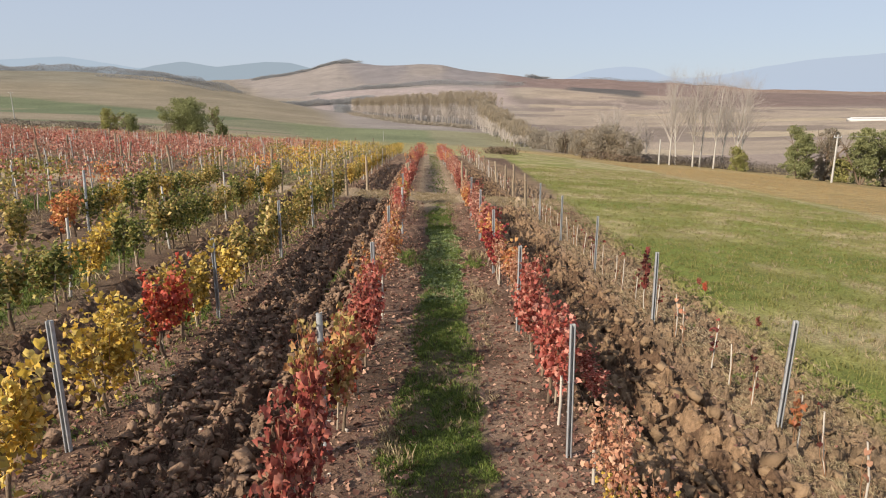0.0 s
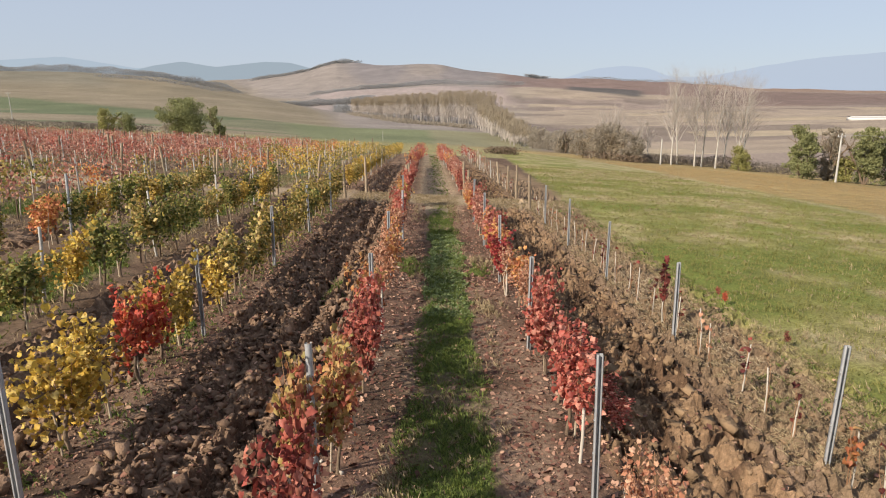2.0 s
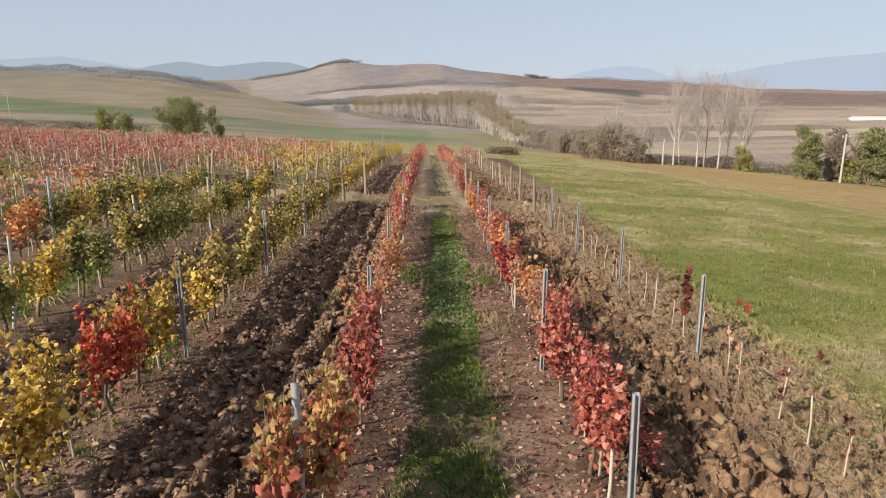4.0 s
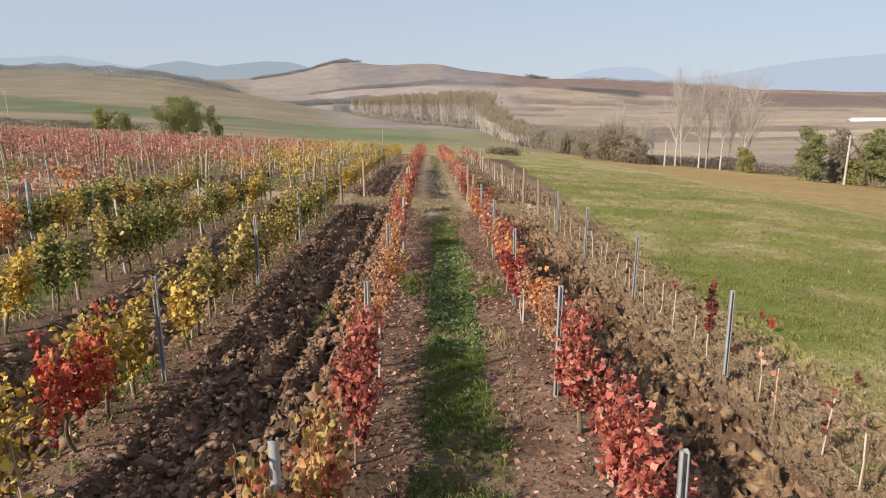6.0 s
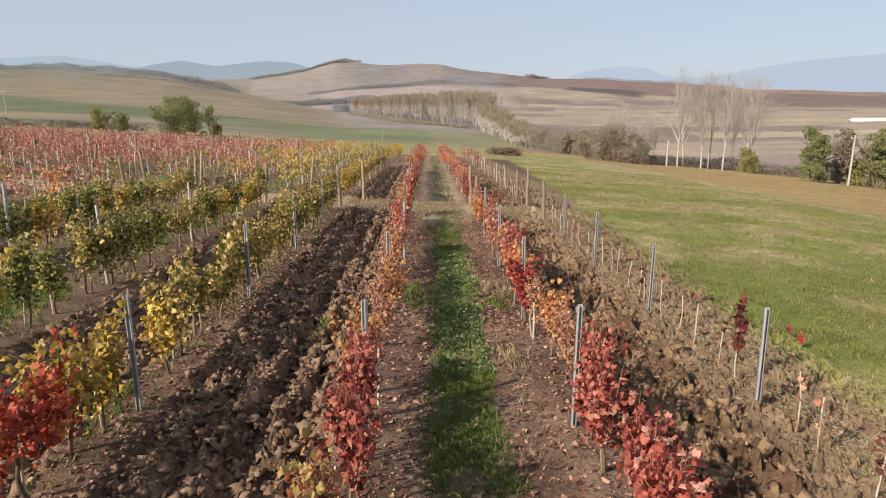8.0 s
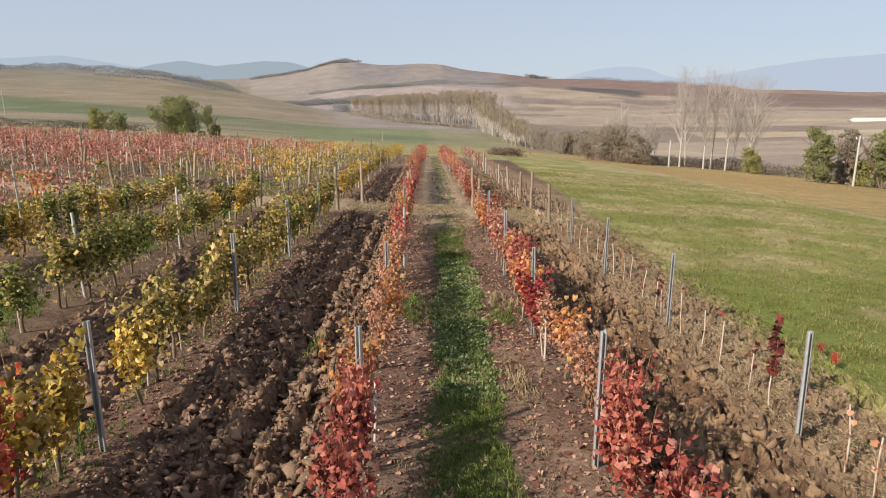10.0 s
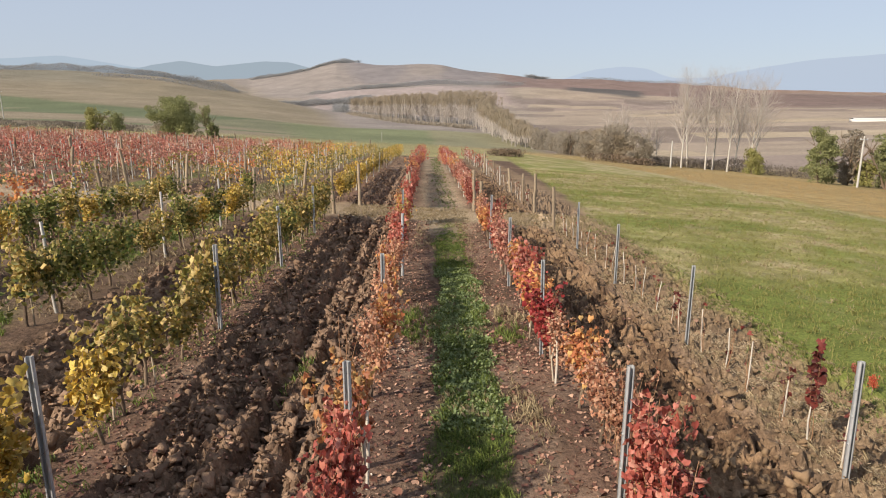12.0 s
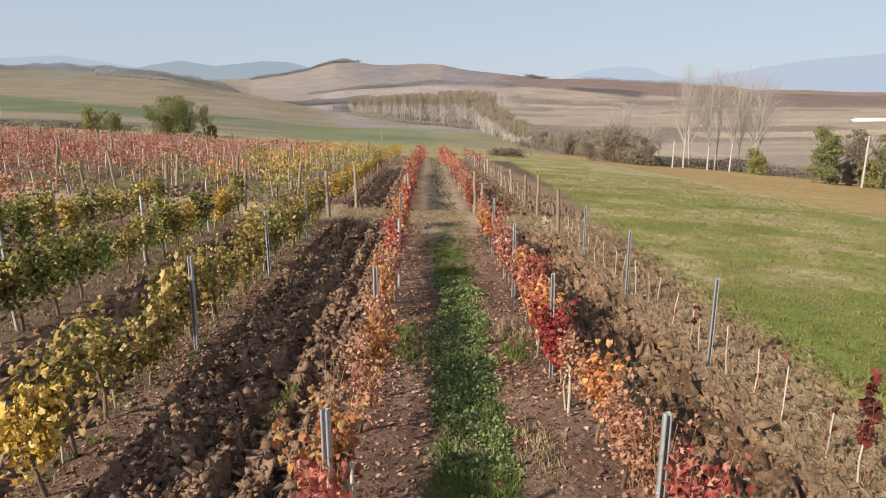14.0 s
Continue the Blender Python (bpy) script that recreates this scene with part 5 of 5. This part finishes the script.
# belts of trees on the far hills
for pts, cnt, h, w, lf in (([(-425, 1330), (-330, 1400), (-200, 1440), (-120, 1430)], 5000, 15, 22, 4.0), ([(-150, 1120), (-130, 1040), (-118, 980)], 1800, 14, 14, 3.0),
                           ([(-330, 1900), (-190, 1960), (-90, 1980), (60, 1960), (280, 1960)], 4200, 14, 18, 4.0), ([(-640, 2500), (-420, 2560), (-300, 2580)], 3000, 12, 26, 6.0),
                           ([(380, 2560), (450, 2560)], 800, 15, 25, 6.0), ([(-760, 1170), (-640, 1180), (-520, 1190), (-420, 1180), (-330, 1185)], 5600, 15, 22, 3.4), ([(-330, 2620), (-260, 2630)], 400, 18, 20, 6.0),
                           ([(600, 2600), (900, 2600), (1200, 2600)], 700, 10, 12, 6.0)):
    brush("tree_belt", pts, cnt * 5, h, w, M_HAZY_BELT, "grey-green belt of trees across the far hills, paled for haze", cnt, lf * 0.32, "trees")
rng = np.random.default_rng(93)
for row in range(2):
    f = np.linspace(0, 1, 34)
    cx, cy = -505 + 190 * f, 1045 - 30 * f + 25 * row
    rep = np.repeat(np.arange(34), 26)
    P = np.stack([cx[rep] + rng.normal(0, 1.2, len(rep)), cy[rep] + rng.normal(0, 1.2, len(rep)), land(cx[rep], cy[rep]) + rng.uniform(0.4, 4.0, len(rep))], -1)
    tagged(piece("orchard_row", *leaves_at(P, 1.4, rng, SIMPLE_V, SIMPLE_F), M_HAZY_BELT), "row of small round orchard trees on the hillside", "trees", kind="stuff")


def power_pole(x, y, height, label, arm=True, lean=0.0, r=0.16):
    root = new("power_pole")
    V, F = tube([(0, 0, -0.5), (0, 0, height * 0.5), (0, 0, height)], [r, r * 0.85, r * 0.68], 8)
    piece("shaft", V, F, M_CONCRETE, root, smooth=True)
    if arm:
        arm_ob = piece("crossarm", *box(0, 0, height - 0.25, 1.5, 0.09, 0.09), M_STEEL, root, "steel crossarm")
        for ix in (-0.65, 0.0, 0.65):
            zt = height - 0.2 if ix else height
            piece("insulator", *tube([(ix, 0, zt), (ix, 0, zt + 0.1), (ix, 0, zt + 0.22)], [0.05, 0.06, 0.035], 6), M_PLASTER, arm_ob)
    root.matrix_world = pose(x, y, hgt(x, y) - 0.05, 0, lean, 20)
    return tagged(root, label, "power pole", "power poles")


power_pole(57.7, 93.0, 6.7, "pale concrete power pole with small crossarm, slightly leaning", True, 1.6)
power_pole(40.9, 117, 4.5, "pale plain concrete pole by bare poplars", False, 1.0)
power_pole(-149.5, 245, 9.6, "grey power pole with crossarm on the far slope", True, -1.5)
power_pole(-11.8, 172, 2.6, "short thin grey marker post in the field", False, 0.0, 0.06)
# line from the roadside pole
a, b = np.array((57.9, 93.0, hgt(57.7, 93.0) + 6.65)), np.array((95.0, 78.0, hgt(57.7, 93.0) + 6.9))
tt = np.linspace(0, 1, 16)
tagged(piece("power_line", *tube(a + (b - a) * tt[:, None] - np.array((0, 0, 1.0)) * (np.sin(tt * math.pi) * 0.35)[:, None], [0.012] * 16, 3), M_STEEL), "thin grey overhead cable running from the roadside pole", "cable")

# long white farm building
barn = new("farm_building")
L0, W0, H0 = 74, 9, 2.2
piece("wall", *merge([box(0, -W0 / 2, H0 / 2 - 0.5, L0, 0.3, H0 + 1), box(0, W0 / 2, H0 / 2 - 0.5, L0, 0.3, H0 + 1), box(-L0 / 2, 0, H0 / 2 - 0.5, 0.3, W0, H0 + 1), box(L0 / 2, 0, H0 / 2 - 0.5, 0.3, W0, H0 + 1)]), M_PLASTER, barn)
V = np.array([(-L0 / 2 - 0.4, -W0 / 2 - 0.5, H0), (L0 / 2 + 0.4, -W0 / 2 - 0.5, H0), (L0 / 2 + 0.4, 0, H0 + 0.9), (-L0 / 2 - 0.4, 0, H0 + 0.9), (-L0 / 2 - 0.4, W0 / 2 + 0.5, H0), (L0 / 2 + 0.4, W0 / 2 + 0.5, H0),
              (-L0 / 2 - 0.4, -W0 / 2 - 0.5, H0 - 0.15), (L0 / 2 + 0.4, -W0 / 2 - 0.5, H0 - 0.15)])
piece("roof", V, np.array([(0, 1, 2, 3), (3, 2, 5, 4), (6, 7, 1, 0)]), M_PLASTER, barn, "pale sheet roof")
barn.matrix_world = pose(434, 620, hgt(434, 620), 0, 0, -4)
tagged(barn, "long low white farm building on the far plain", "building")

# hazy mountains, their haze painted as a flat blue glow
def mountains(name, y, crest, base, colour, label):
    """crest: pairs of bearing and rise over distance, in thousandths."""
    us = np.linspace(crest[0][0], crest[-1][0], 160)
    zs = np.interp(us, [c[0] for c in crest], [c[1] for c in crest])
    ker = np.hanning(15)
    zs = np.convolve(np.pad(zs, 7, "edge"), ker / ker.sum(), "valid") + 1.2 * (fbm(us * 40, us * 0, 77, 4) - 0.5)
    V = np.concatenate([np.stack([us * y, us * 0 + y, 4 + zs / 1000 * y], -1), np.stack([us * (y - 300), us * 0 + y - 300, us * 0 + base], -1)])
    i = np.arange(159)
    F = np.stack([i, i + 160, i + 161, i + 1], -1)
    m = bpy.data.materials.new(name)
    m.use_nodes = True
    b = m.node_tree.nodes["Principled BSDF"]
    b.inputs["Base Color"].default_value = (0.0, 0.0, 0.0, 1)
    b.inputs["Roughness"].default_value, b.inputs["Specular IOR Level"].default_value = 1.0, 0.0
    # self-lit in the haze's colour, close to the sky; sunlight plays no part
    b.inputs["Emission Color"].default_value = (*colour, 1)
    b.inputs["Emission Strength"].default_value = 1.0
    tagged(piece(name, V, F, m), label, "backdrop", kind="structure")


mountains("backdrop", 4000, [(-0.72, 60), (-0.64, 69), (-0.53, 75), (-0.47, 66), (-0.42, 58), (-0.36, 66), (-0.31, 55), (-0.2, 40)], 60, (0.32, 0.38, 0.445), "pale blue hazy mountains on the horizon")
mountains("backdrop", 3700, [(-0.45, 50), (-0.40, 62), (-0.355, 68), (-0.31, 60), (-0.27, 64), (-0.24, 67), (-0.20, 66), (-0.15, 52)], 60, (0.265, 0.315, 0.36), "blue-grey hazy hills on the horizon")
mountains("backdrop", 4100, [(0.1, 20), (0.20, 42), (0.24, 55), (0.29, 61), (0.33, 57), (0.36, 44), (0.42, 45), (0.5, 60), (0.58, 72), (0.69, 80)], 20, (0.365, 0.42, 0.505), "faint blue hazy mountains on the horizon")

for row, kinds in (("l2", ("olive", "gold")), ("l1", ("red", "orange", "red")), ("r1", ("red", "orange", "red")), ("r2", ("dark",))):
    far_row(ROWS[row], 58.2 if row != "r2" else 58.6, ROW_END, kinds, 500 + len(row) + len(kinds), 140 if row != "r2" else 30)
